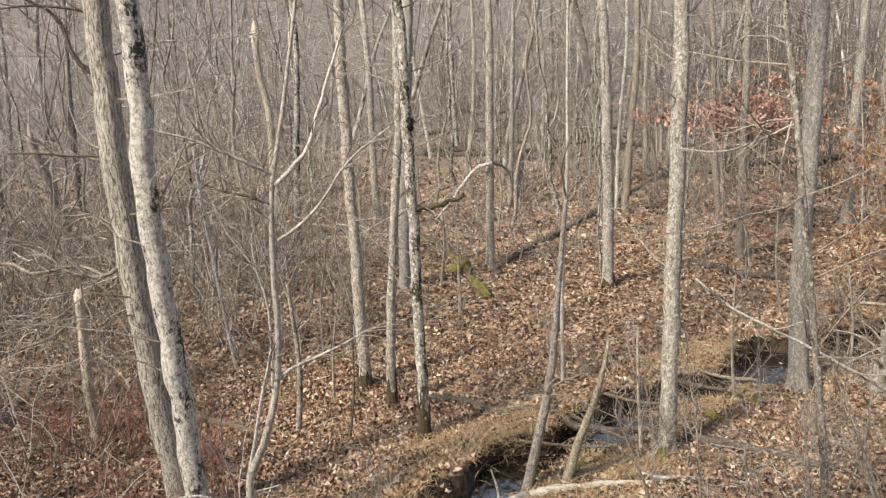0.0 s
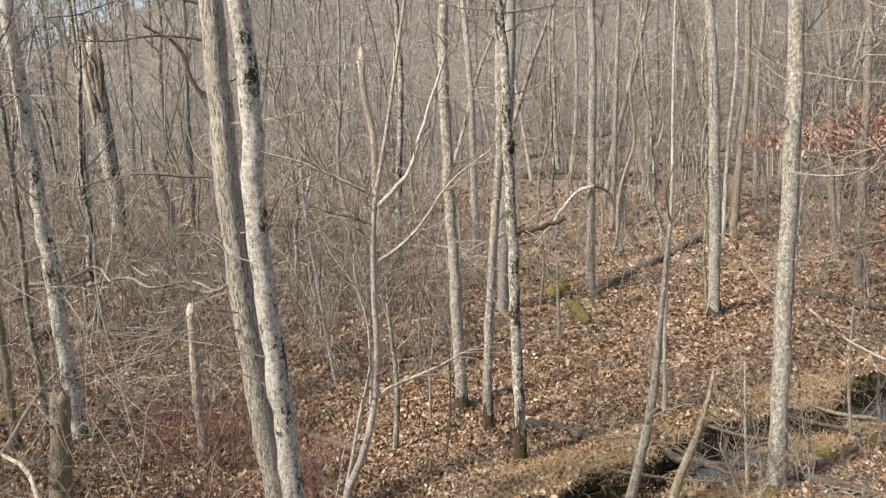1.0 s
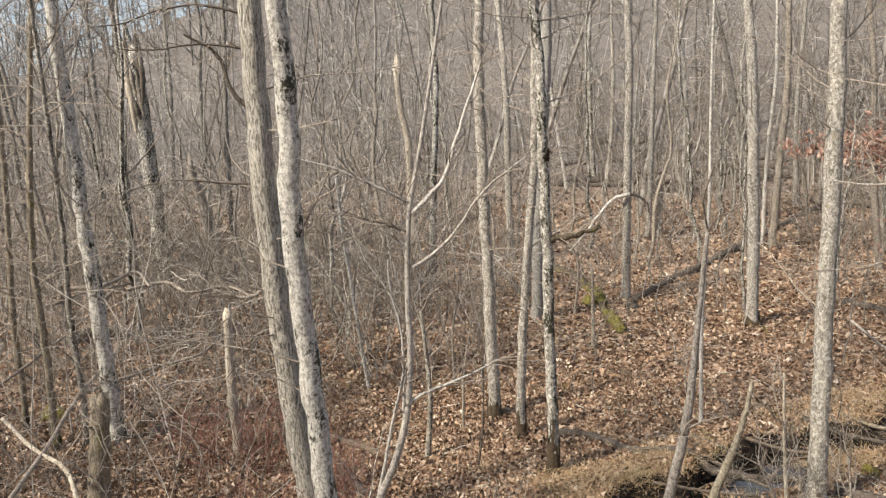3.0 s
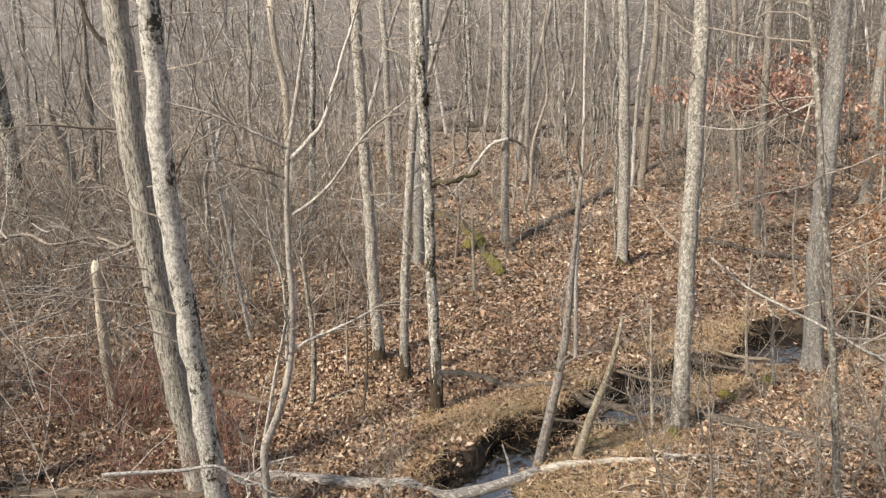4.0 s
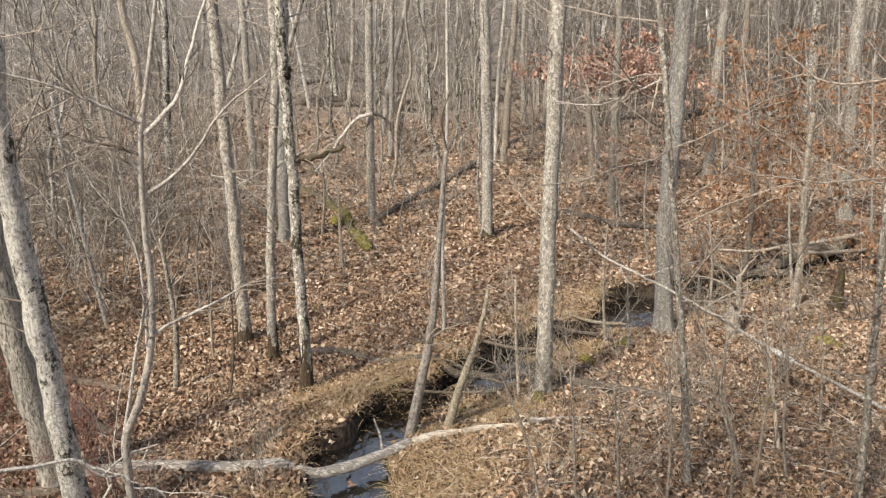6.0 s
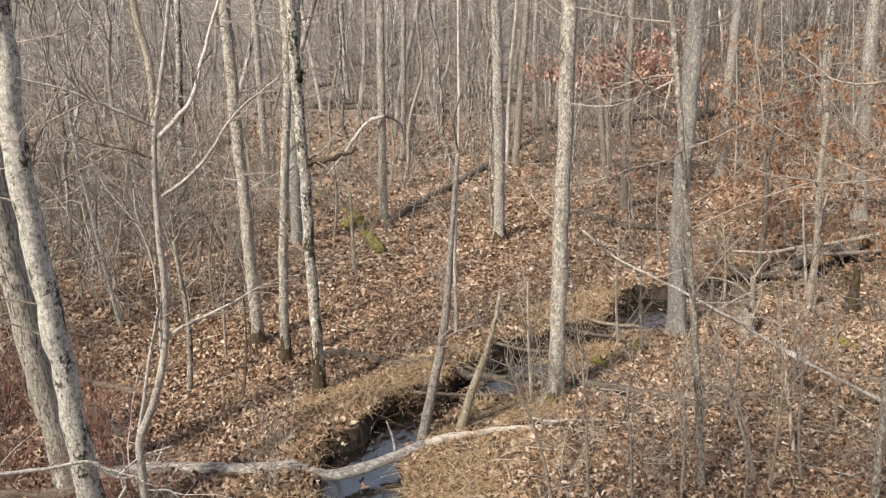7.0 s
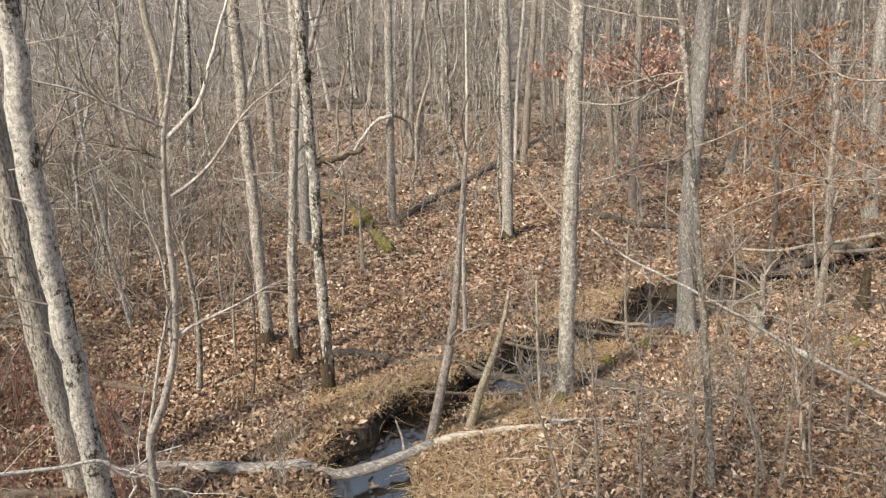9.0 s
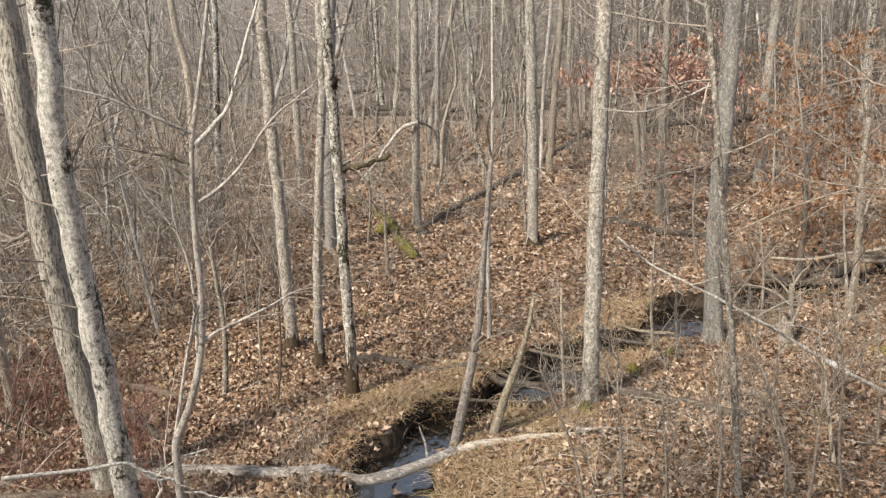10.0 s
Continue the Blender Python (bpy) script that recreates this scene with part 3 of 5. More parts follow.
def leaves(rng, C, size, flat, hang=0.0):
    """Curled dead leaves at the places C: six-sided blades folded along the middle rib."""
    n = len(C)
    u = rng.normal(size=(n, 3)) * np.array([1, 1, flat]) - np.array([0, 0, hang])
    u = unit(u)
    w = rng.normal(size=(n, 3)) * np.array([1, 1, flat])
    v = unit(w - u * (u * w).sum(1, keepdims=True))
    nrm = np.cross(u, v)
    nrm = np.where(nrm[:, 2:3] < 0, -nrm, nrm)
    L = size * np.exp(np.clip(rng.normal(size=(n, 1)) * 0.36, -0.8, 0.5))
    Wd = L * rng.uniform(0.22, 0.46 if hang else 0.70, (n, 1))
    cu = rng.uniform(-0.35, 0.5, (n, 1)) * L
    fo = rng.uniform(-0.10, 0.42, (n, 1)) * L
    pts = [C - u * L * 0.5 + nrm * cu, C - u * L * 0.12 + v * Wd * 0.5 + nrm * fo, C + u * L * 0.22 + v * Wd * 0.36 + nrm * fo * 0.8,
           C + u * L * 0.5 + nrm * cu * 0.7, C + u * L * 0.18 - v * Wd * 0.40 + nrm * fo * 0.9, C - u * L * 0.15 - v * Wd * 0.47 + nrm * fo * 0.7]
    V = (np.stack(pts, 1) + rng.normal(size=(n, 6, 3)) * (L * 0.13)[:, :, None]).reshape(-1, 3)
    o = (np.arange(n) * 6)[:, None]
    F = np.concatenate([o + np.array([[0, 1, 2, 3]]), o + np.array([[0, 3, 4, 5]])], 1).reshape(-1, 4)
    return V, F


def beech(base, top, count, colour, spread, zone, label):
    """A thin beech that keeps its withered leaves on level sprays between the two shares of its height."""
    rng = next_rng()
    base = np.array(base, float)
    base[2] = gz(base[0], base[1]) - 0.05
    P = resample([base, base * 0.5 + np.array(top) * 0.5 + rng.normal(size=3) * 0.05, top], 16)
    root = tagged(new("beech_sapling"), label, "tree", group="leafy beech saplings")
    part("trunk", raw_mesh("trunk", *tubes(P[None], taper(1, 16, 0.03, 0.3), 7)), "beech", root)
    br = spawn(rng, P[None], 14, zone[0], zone[1], (spread * 0.4, spread), 0.05, 1.0, 0.06, 7, 0.10, -0.02)
    for q in br:
        part("branch", raw_mesh("branch", *tubes(q[None], taper(1, 7, 0.012, 0.3), 5)), "twig", root)
    tw = spawn(rng, br, 170, 0.1, 1, (0.2, 0.75), 0.6, 0.9, 0.0, 5, 0.15, -0.02)
    part("twig_spray", raw_mesh("twig_spray", *tubes(tw, taper(len(tw), 5, 0.005, 0.5), 3)), "twig", root)
    s = rng.uniform(0.1, 1, count) * 4
    i, j = rng.integers(0, len(tw) if colour == "rust" else 95, count), np.minimum(s.astype(int), 3)
    C = tw[i, j] + (tw[i, j + 1] - tw[i, j]) * (s - j)[:, None] + rng.normal(size=(count, 3)) * (0.05 if colour == "rust" else 0.04) - np.array([0, 0, 0.04])
    part("foliage", raw_mesh("foliage", *leaves(rng, C, 0.10 if colour == "rust" else 0.074, 1.0, 1.6 if colour == "rust" else 2.8), False), RUST if colour == "rust" else ORANGE, root)


def moss_cushion(x, y, r, tall):
    """A low uneven cushion of moss."""
    rng = next_rng()
    a = np.arange(20) * 2 * np.pi / 20
    edge = 1 + 0.22 * np.sin(2 * a + rng.uniform(0, 6)) + 0.12 * np.sin(5 * a + rng.uniform(0, 6))
    V = []
    for q in range(7):
        s = q / 6
        R = r * (1 - s) ** 0.7 * edge if q < 6 else np.full(20, 0.004)
        V.append(np.c_[x + R * np.cos(a), y + R * np.sin(a), np.full(20, gz(x, y) - 0.03 + tall * s ** 0.8) + rng.normal(size=20) * tall * 0.06])
    i = np.arange(140).reshape(7, 20)
    F = np.stack([i[:-1], np.roll(i, -1, 1)[:-1], np.roll(i, -1, 1)[1:], i[1:]], -1).reshape(-1, 4)
    tagged(part("moss_cushion", raw_mesh("moss_cushion", np.concatenate(V), F), "cushion"), "yellow-green cushion of moss among fallen leaves", "moss", group="moss cushions")


# --- the large trunks
tree_a = tree("lichen", [(-2.41, 7.05, 0.00), (-2.45, 7.04, 1.19), (-2.51, 7.03, 2.81), (-2.53, 7.01, 4.00), (-2.49, 7.02, 4.68)], 0.110, 15, "leaning grey trunk with pale lichen and black moss spots")
tree_b = tree("shaggy", [(-2.90, 7.99, 0.00), (-3.02, 7.95, 1.47), (-3.08, 7.92, 2.77), (-3.12, 7.90, 4.00), (-3.11, 7.89, 4.93), (-3.09, 7.88, 5.81)], 0.142, 16, "old trunk with shaggy furrowed tan bark beside a lichened one")
limb(tree_b, [(-3.22, 7.87, 4.09), (-3.40, 7.81, 4.11), (-4.03, 7.58, 4.18), (-4.50, 7.41, 4.08)], 0.013, "dark")
limb(tree_b, [(-3.20, 7.88, 4.87), (-3.32, 7.84, 4.99), (-3.44, 7.79, 5.39), (-3.73, 7.69, 5.62)], 0.027, "dark")
limb(tree_b, [(-3.12, 7.91, 3.00), (-3.41, 7.81, 2.90), (-3.72, 7.69, 3.00)], 0.026, "greywood")
limb(tree_b, [(-3.03, 7.94, 5.40), (-3.23, 7.87, 5.46), (-3.63, 7.72, 5.51), (-4.09, 7.56, 5.47), (-4.31, 7.48, 5.50)], 0.015, "dark")
limb(tree_b, [(-3.15, 7.90, 5.78), (-3.35, 7.83, 5.84), (-3.65, 7.72, 5.89), (-3.95, 7.61, 5.84), (-4.31, 7.48, 5.72), (-4.53, 7.40, 5.71)], 0.015, "dark")
limb(tree_b, [(-3.06, 7.93, 2.99), (-3.20, 7.88, 3.31), (-3.36, 7.82, 3.36)], 0.012, "twig")
tree_d = tree("mid", [(-1.17, 11.42, 0.00), (-1.19, 11.41, 1.00), (-1.21, 11.41, 2.94), (-1.22, 11.41, 4.26), (-1.22, 11.41, 4.99)], 0.086, 15, "slender grey trunk with light lichen on its bark", foot=0.50)
limb(tree_d, [(-1.19, 11.41, 3.73), (-0.84, 11.45, 3.86), (-0.60, 11.47, 4.01)], 0.012, "twig")
tree_e = tree("mid", [(-0.73, 10.64, 0.00), (-0.69, 10.65, 1.24), (-0.56, 10.66, 2.83), (-0.46, 10.66, 3.79), (-0.42, 10.67, 4.84)], 0.062, 13, "thin brown trunk darkened with damp at its foot", foot=0.62)
tree_f = tree("mottled", [(-0.25, 9.53, 0.00), (-0.26, 9.53, 1.16), (-0.27, 9.53, 2.13), (-0.27, 9.53, 3.11), (-0.30, 9.53, 4.11), (-0.31, 9.53, 4.98)], 0.069, 15, "mottled pale and black trunk with a mossy broken limb", foot=0.95)
limb(tree_f, [(-0.25, 9.53, 3.11), (-0.05, 9.54, 3.14), (0.16, 9.54, 3.19), (0.36, 9.55, 3.27)], 0.048, "mossy")
limb(tree_f, [(-0.31, 9.53, 4.09), (-0.27, 9.53, 4.12), (-0.24, 9.53, 4.17)], 0.074, "damp_moss")
tree_g = tree("smooth", [(-0.72, 16.56, 0.00), (-0.67, 16.56, 1.61), (-0.57, 16.57, 3.33)], 0.114, 15, "smooth grey trunk standing behind two thinner ones")
tree_h = tree("mid", [(1.25, 18.18, -0.00), (1.28, 18.18, 1.84), (1.31, 18.17, 3.73), (1.33, 18.17, 4.92)], 0.095, 15, "straight grey-brown trunk rising beside fallen logs")
limb(tree_h, [(1.33, 18.00, 2.43), (1.04, 18.02, 2.37), (0.71, 18.04, 2.05), (0.30, 18.05, 1.48), (-0.03, 18.05, 1.17)], 0.046, "birch")
limb(tree_h, [(1.33, 18.00, 2.43), (1.54, 17.98, 2.36), (1.70, 17.97, 2.20), (1.74, 17.97, 1.93)], 0.034, "dark")
tree_n = tree("mid", [(3.52, 15.88, 0.00), (3.47, 15.89, 2.72), (3.40, 15.91, 4.89)], 0.111, 16, "straight pale grey trunk with moss at its foot", foot=0.35)
tree_o = tree("lichen_gold", [(2.77, 9.08, 0.00), (2.78, 9.08, 1.94), (2.79, 9.08, 3.34), (2.79, 9.07, 4.92)], 0.099, 16, "stout pale trunk with golden lichen standing by the brook")
tree_p = tree("smooth", [(5.23, 10.80, 0.00), (5.13, 10.86, 1.66), (5.14, 10.85, 3.09), (5.14, 10.85, 4.88)], 0.128, 17, "stout smooth grey trunk rising out of the brook bank")
tree_q = tree("mottled_grey", [(3.69, 6.77, 0.00), (3.55, 6.85, 1.41), (3.41, 6.93, 2.58), (3.26, 7.01, 3.77), (3.11, 7.09, 4.92)], 0.035, 12, "thin lichen-mottled trunk in front of a smooth grey one")
limb(tree_q, [(3.19, 7.05, 4.23), (2.96, 7.17, 4.10), (2.69, 7.32, 3.98), (2.26, 7.55, 4.00)], 0.012, "beech")
limb(tree_q, [(3.17, 7.06, 4.28), (3.12, 7.08, 3.98), (3.10, 7.09, 3.71)], 0.011, "pale")
limb(tree_q, [(3.44, 6.91, 2.41), (3.28, 7.00, 2.85), (3.24, 7.02, 3.07)], 0.011, "twig")
tree_r = tree("mid", [(11.05, 20.94, -0.00), (11.03, 20.95, 2.53), (11.07, 20.93, 4.74)], 0.130, 15, "grey trunk among rusty beech leaves")
tree_s = tree("mottled", [(15.94, 23.80, -0.00), (15.85, 23.86, 2.08), (15.75, 23.92, 4.65)], 0.157, 15, "pale blotched trunk behind rusty beech leaves")
tree_u = tree("mid", [(11.82, 15.90, 0.00), (11.72, 15.97, 1.79), (11.57, 16.09, 4.75)], 0.142, 15, "grey-brown trunk at the edge of a beech thicket")
tree_v = tree("mottled_grey", [(5.16, 6.07, 0.00), (5.09, 6.12, 1.34), (5.05, 6.16, 2.32), (5.00, 6.20, 3.28)], 0.037, 9, "slim lichened trunk on the leafy near bank")
limb(tree_v, [(4.95, 6.24, 3.78), (4.94, 6.25, 4.28), (4.72, 6.43, 4.22), (4.52, 6.61, 4.23), (4.26, 6.83, 4.46)], 0.017, "twig")
far_0 = tree("brown", [(6.99, 17.83, -0.00), (6.95, 17.84, 2.32), (6.94, 17.85, 4.10)], 0.093, 14, "slender grey forest trunk among bare brush")
far_1 = tree("brown", [(7.41, 20.29, 0.00), (7.21, 20.36, 1.97), (7.13, 20.39, 3.28)], 0.084, 14, "slender grey forest trunk among bare brush")
far_2 = tree("brown", [(5.64, 23.37, 0.00), (5.80, 23.33, 2.94), (5.90, 23.31, 4.52)], 0.101, 14, "slender grey forest trunk among bare brush")
far_3 = tree("mid", [(8.16, 30.57, 0.00), (8.09, 30.59, 3.54)], 0.091, 14, "slender grey forest trunk among bare brush")
far_4 = tree("mid", [(2.38, 25.01, -0.00), (2.49, 25.00, 3.23), (2.54, 24.99, 4.88)], 0.081, 14, "slender grey forest trunk among bare brush")
far_5 = tree("mottled", [(1.20, 39.52, -0.00), (1.07, 39.52, 2.80), (1.05, 39.52, 4.86)], 0.127, 14, "slender grey forest trunk among bare brush")
far_6 = tree("mid", [(1.50, 34.64, 0.00), (1.79, 34.62, 2.59)], 0.089, 14, "slender grey forest trunk among bare brush")
far_7 = tree("smooth", [(4.94, 36.44, 0.00), (5.07, 36.42, 3.36)], 0.106, 14, "slender grey forest trunk among bare brush")
far_8 = tree("mottled", [(-3.51, 19.58, 0.00), (-3.34, 19.61, 2.46), (-3.16, 19.64, 4.99)], 0.084, 14, "slender grey forest trunk among bare brush")
far_9 = tree("mid", [(-1.67, 22.27, -0.00), (-1.67, 22.27, 2.34), (-1.65, 22.27, 4.39)], 0.101, 14, "slender grey forest trunk among bare brush")
far_10 = tree("palegrey", [(5.49, 23.84, 0.00), (5.55, 23.83, 2.57), (5.71, 23.79, 4.83)], 0.055, 14, "slender grey forest trunk among bare brush")
far_11 = tree("brown", [(15.91, 27.92, -0.00), (15.74, 28.01, 2.67)], 0.114, 14, "slender grey forest trunk among bare brush")
far_12 = tree("palegrey", [(-0.10, 36.84, 0.00), (-0.41, 36.84, 2.26), (-0.61, 36.84, 3.71)], 0.083, 14, "slender grey forest trunk among bare brush")
far_13 = tree("brown", [(9.10, 31.07, 0.00), (9.24, 31.03, 2.64)], 0.094, 14, "slender grey forest trunk among bare brush")
left_0 = tree("lichen", [(-6.63, 10.13, 0.00), (-6.64, 10.13, 0.89), (-6.65, 10.12, 2.08), (-6.68, 10.10, 3.56), (-6.68, 10.10, 4.64), (-6.69, 10.10, 5.62), (-6.69, 10.09, 6.13)], 0.112, 13, "thin leaning trunk in the tangled brush")
left_1 = tree("mottled_grey", [(-27.81, 44.37, 0.00), (-27.52, 44.55, 6.00), (-27.47, 44.59, 8.26)], 0.218, 13, "thin leaning trunk in the tangled brush")
left_2 = tree("mottled_grey", [(-22.59, 43.22, -0.00), (-22.12, 43.47, 7.31)], 0.141, 13, "thin leaning trunk in the tangled brush")
left_3 = tree("mottled_grey", [(-20.42, 42.75, 0.00), (-20.20, 42.85, 4.11)], 0.167, 13, "thin leaning trunk in the tangled brush")
left_4 = tree("mid", [(-52.14, 70.83, 0.00), (-52.63, 70.47, 5.43), (-53.03, 70.17, 8.61)], 0.310, 13, "thin leaning trunk in the tangled brush")
left_5 = tree("mottled_grey", [(-9.93, 16.87, 0.00), (-9.98, 16.84, 1.64), (-9.96, 16.85, 2.69)], 0.064, 13, "thin leaning trunk in the tangled brush")
left_6 = tree("brown", [(-9.66, 13.75, 0.00), (-9.73, 13.70, 0.94), (-9.74, 13.69, 1.96)], 0.050, 13, "thin leaning trunk in the tangled brush")
left_7 = tree("mottled_grey", [(-14.98, 20.31, 0.00), (-15.11, 20.21, 1.99), (-15.11, 20.22, 3.27)], 0.082, 13, "thin leaning trunk in the tangled brush")
mossy_trunk = tree("mossy_brown", [(-7.46, 9.90, 0.00), (-7.44, 9.92, 0.96), (-7.42, 9.93, 1.73), (-7.42, 9.93, 2.72), (-7.38, 9.96, 3.36)], 0.052, 11, "leaning trunk with a mossy foot in the brush", foot=0.50)
mossy_trunk = tree("mossy_brown", [(-8.34, 10.44, 0.00), (-8.31, 10.46, 0.73), (-8.30, 10.47, 1.73), (-8.24, 10.51, 2.59)], 0.048, 10, "leaning trunk with a mossy foot in the brush", foot=0.50)
mossy_trunk = tree("mottled_grey", [(-7.01, 9.92, 0.00), (-6.97, 9.95, 0.69), (-6.98, 9.95, 2.05), (-6.93, 9.97, 3.11)], 0.042, 10, "thin lichened trunk leaning in the brush")
mossy_trunk = tree("mottled_grey", [(-9.62, 21.44, 0.00), (-9.52, 21.49, 2.47), (-9.43, 21.52, 4.52), (-9.28, 21.59, 6.66)], 0.076, 13, "thin lichened trunk in the brush")
# --- broken and leaning dead wood
snag("dead_snag", "pale", [(-4.47, 22.88, -0.00), (-4.58, 22.86, 2.06), (-4.57, 22.86, 3.56), (-4.72, 22.83, 4.44), (-4.79, 22.82, 5.43)], 0.126, 0.090, "barkless pale snag with broken top")
hollow = snag("hollow_snag", "mottled", [(-11.07, 20.16, 0.00), (-11.12, 20.13, 3.15), (-11.15, 20.10, 4.21), (-11.15, 20.07, 5.39), (-11.18, 20.04, 6.20)], 0.20, 0.21, "rotten hollow snag with splintered dark top")
rng = next_rng()
for q in range(11):
    a = rng.uniform(0, 6.28)
    foot = np.array([-11.17 + 0.19 * math.cos(a), 20.05 + 0.19 * math.sin(a), 5.95])
    tip = foot + np.array([rng.normal() * 0.10, rng.normal() * 0.10, rng.uniform(0.45, 1.05)])
    part("splinter", raw_mesh("splinter", *tubes(resample([foot, foot * 0.5 + tip * 0.5 + rng.normal(size=3) * 0.03, tip], 5)[None], taper(1, 5, rng.uniform(0.04, 0.08), 0.12), 5)), "darkwood" if q % 3 else "pale", hollow)
for q in range(9):
    low = np.array([-11.12 + 0.03 * q + rng.normal() * 0.015, 19.90 + rng.normal() * 0.02, rng.uniform(4.1, 5.3)])
    high = low + np.array([rng.normal() * 0.08 - 0.05, rng.normal() * 0.03, rng.uniform(0.5, 1.3)])
    P = resample([low, low * 0.5 + high * 0.5 + rng.normal(size=3) * 0.03, high], 9)
    part("heartwood", raw_mesh("heartwood", *tubes(P[None], (0.012 + rng.uniform(0.03, 0.06) * np.sin(np.linspace(0.2, 3.0, 9)))[None], 6, lumpy(rng, 9, 6, 0.4))), "dark" if q % 4 else "brown", hollow, "dark rotten heartwood")
strip = resample([(-11.27, 19.93, 4.1), (-11.28, 19.90, 5.0), (-11.31, 19.89, 5.8), (-11.33, 19.90, 6.5)], 14)
part("split_wood", raw_mesh("split_wood", *tubes(strip[None], (0.02 + 0.085 * np.sin(np.linspace(0.1, 3.0, 14)))[None], 7, lumpy(rng, 14, 7, 0.2))), "pale", hollow, "pale bare split wood")
snag("dead_snag", "brown", [(-9.38, 20.10, 0.00), (-9.53, 20.02, 1.28), (-9.69, 19.95, 2.37), (-9.85, 19.87, 3.14)], 0.176, 0.110, "leaning brown snag in the brush")
snag("dead_snag", "pale", [(-4.72, 10.05, -0.00), (-4.73, 10.04, 0.94), (-4.69, 10.06, 1.89)], 0.077, 0.061, "pale splintered snag without bark")
snag("dead_snag", "pale", [(-14.90, 20.99, -0.00), (-15.14, 20.82, 1.73), (-15.23, 20.75, 2.97)], 0.092, 0.082, "pale leaning snag without bark")
snag("tree_stump", "mossy_brown", [(-5.57, 7.85, 0.00), (-5.47, 7.92, 0.80), (-5.39, 7.98, 1.55)], 0.138, 0.108, "tall mossy stump with broken top")
snag("dead_sapling", "birch", [(-15.59, 21.74, -0.00), (-15.17, 22.04, 1.34), (-15.26, 21.98, 2.48)], 0.058, 0.047, "thin dead stem spotted with white")
snag("dead_sapling", "birch", [(-3.40, 12.48, 0.00), (-3.53, 12.45, 1.26), (-3.60, 12.43, 2.17), (-3.66, 12.42, 2.86), (-3.68, 12.41, 3.61)], 0.034, 0.028, "thin white dead stem leaning in the brush")
snag("dead_sapling", "mottled_grey", [(-2.00, 10.08, 0.00), (-1.92, 10.10, 0.73), (-1.97, 10.09, 2.06)], 0.044, 0.024, "grey mottled dead stem in the brush")
snag("dead_sapling", "brown", [(2.73, 25.40, 0.00), (2.76, 25.40, 1.81)], 0.138, 0.118, "short dark dead stump among brush")
snag("leaning_pole", "greywood", [(0.87, 8.31, 0.00), (1.06, 8.29, 0.65), (1.20, 8.27, 1.42), (1.28, 8.26, 2.29), (1.33, 8.26, 2.93), (1.37, 8.25, 3.41)], 0.069, 0.021, "grey leaning dead pole standing in the brook")
snag("sapling", "palegrey", [(1.80, 11.09, 0.00), (1.79, 11.09, 1.79), (1.85, 11.08, 3.03), (1.86, 11.08, 4.93), (1.88, 11.08, 6.20)], 0.030, 0.016, "straight thin pale sapling by the brook")
snag("leaning_stub", "mossy_grey", [(1.40, 8.45, 0.00), (1.55, 8.42, 0.53), (1.70, 8.40, 0.97), (1.78, 8.39, 1.26), (1.83, 8.38, 1.50), (1.87, 8.38, 1.76)], 0.060, 0.022, "leaning dead stem thinning to a broken tip beside the brook")
snag("tree_stump", "damp_moss", [(8.25, 11.00, 0.00), (8.27, 10.99, 0.35), (8.27, 10.98, 0.70)], 0.125, 0.05, "small stump with dark mossy foot")
snag("tree_stump", "brown", [(6.10, 10.30, 0.00), (6.08, 10.31, 0.36)], 0.110, 0.091, "short dark rotten stump")
snag("dead_sapling", "brown", [(6.24, 10.38, 0.00), (6.16, 10.43, 0.94)], 0.046, 0.036, "dead stem beside the brook")
snag("sapling", "brown", [(7.61, 11.17, 0.00), (7.63, 11.15, 0.97), (7.55, 11.21, 2.33), (7.55, 11.21, 3.20)], 0.066, 0.038, "thin brown sapling in beech leaves")
snag("sapling", "brown", [(7.85, 13.12, 0.00), (7.86, 13.11, 0.88), (7.79, 13.15, 2.43)], 0.057, 0.033, "thin brown sapling in beech leaves")
snag("sapling", "twig", [(4.23, 6.68, 0.00), (4.13, 6.74, 0.58), (3.92, 6.88, 1.30), (3.72, 7.01, 1.88)], 0.023, 0.012, "thin bent grey sapling on the near bank")
snag("dead_sapling", "pale", [(5.07, 7.31, 0.00), (4.95, 7.40, 0.68), (4.84, 7.47, 1.34)], 0.025, 0.017, "pale dead stem in leaves")
snag("sapling", "twig", [(4.32, 6.57, 0.00), (4.33, 6.56, 0.67), (4.32, 6.57, 1.54)], 0.020, 0.009, "thin grey sapling on the near bank")
snag("sapling", "twig", [(2.47, 6.78, 0.00), (2.41, 6.80, 0.85), (2.34, 6.83, 1.70)], 0.019, 0.008, "thin grey sapling on the near bank")
snag("sapling", "pale", [(2.47, 9.13, 0.00), (2.42, 9.15, 0.80), (2.39, 9.15, 1.57)], 0.026, 0.014, "thin pale sapling by the brook")
snag("sapling", "twig", [(3.35, 6.54, 0.00), (3.33, 6.55, 0.90), (3.25, 6.59, 1.62)], 0.019, 0.009, "thin grey sapling on the near bank")
snag("sapling", "brown", [(0.41, 14.72, 0.00), (0.40, 14.73, 0.63), (0.40, 14.72, 1.51)], 0.044, 0.021, "thin brown sapling in open leaves")
snag("sapling", "twig", [(2.11, 6.84, 0.00), (1.93, 6.90, 0.78), (1.63, 6.99, 1.57)], 0.018, 0.008, "thin bent grey sapling on the near bank")
snag("sapling", "brown", [(4.15, 10.45, 0.00), (4.07, 10.48, 0.80), (4.07, 10.48, 1.83)], 0.026, 0.012, "thin bare sapling with few twigs in the leaves")
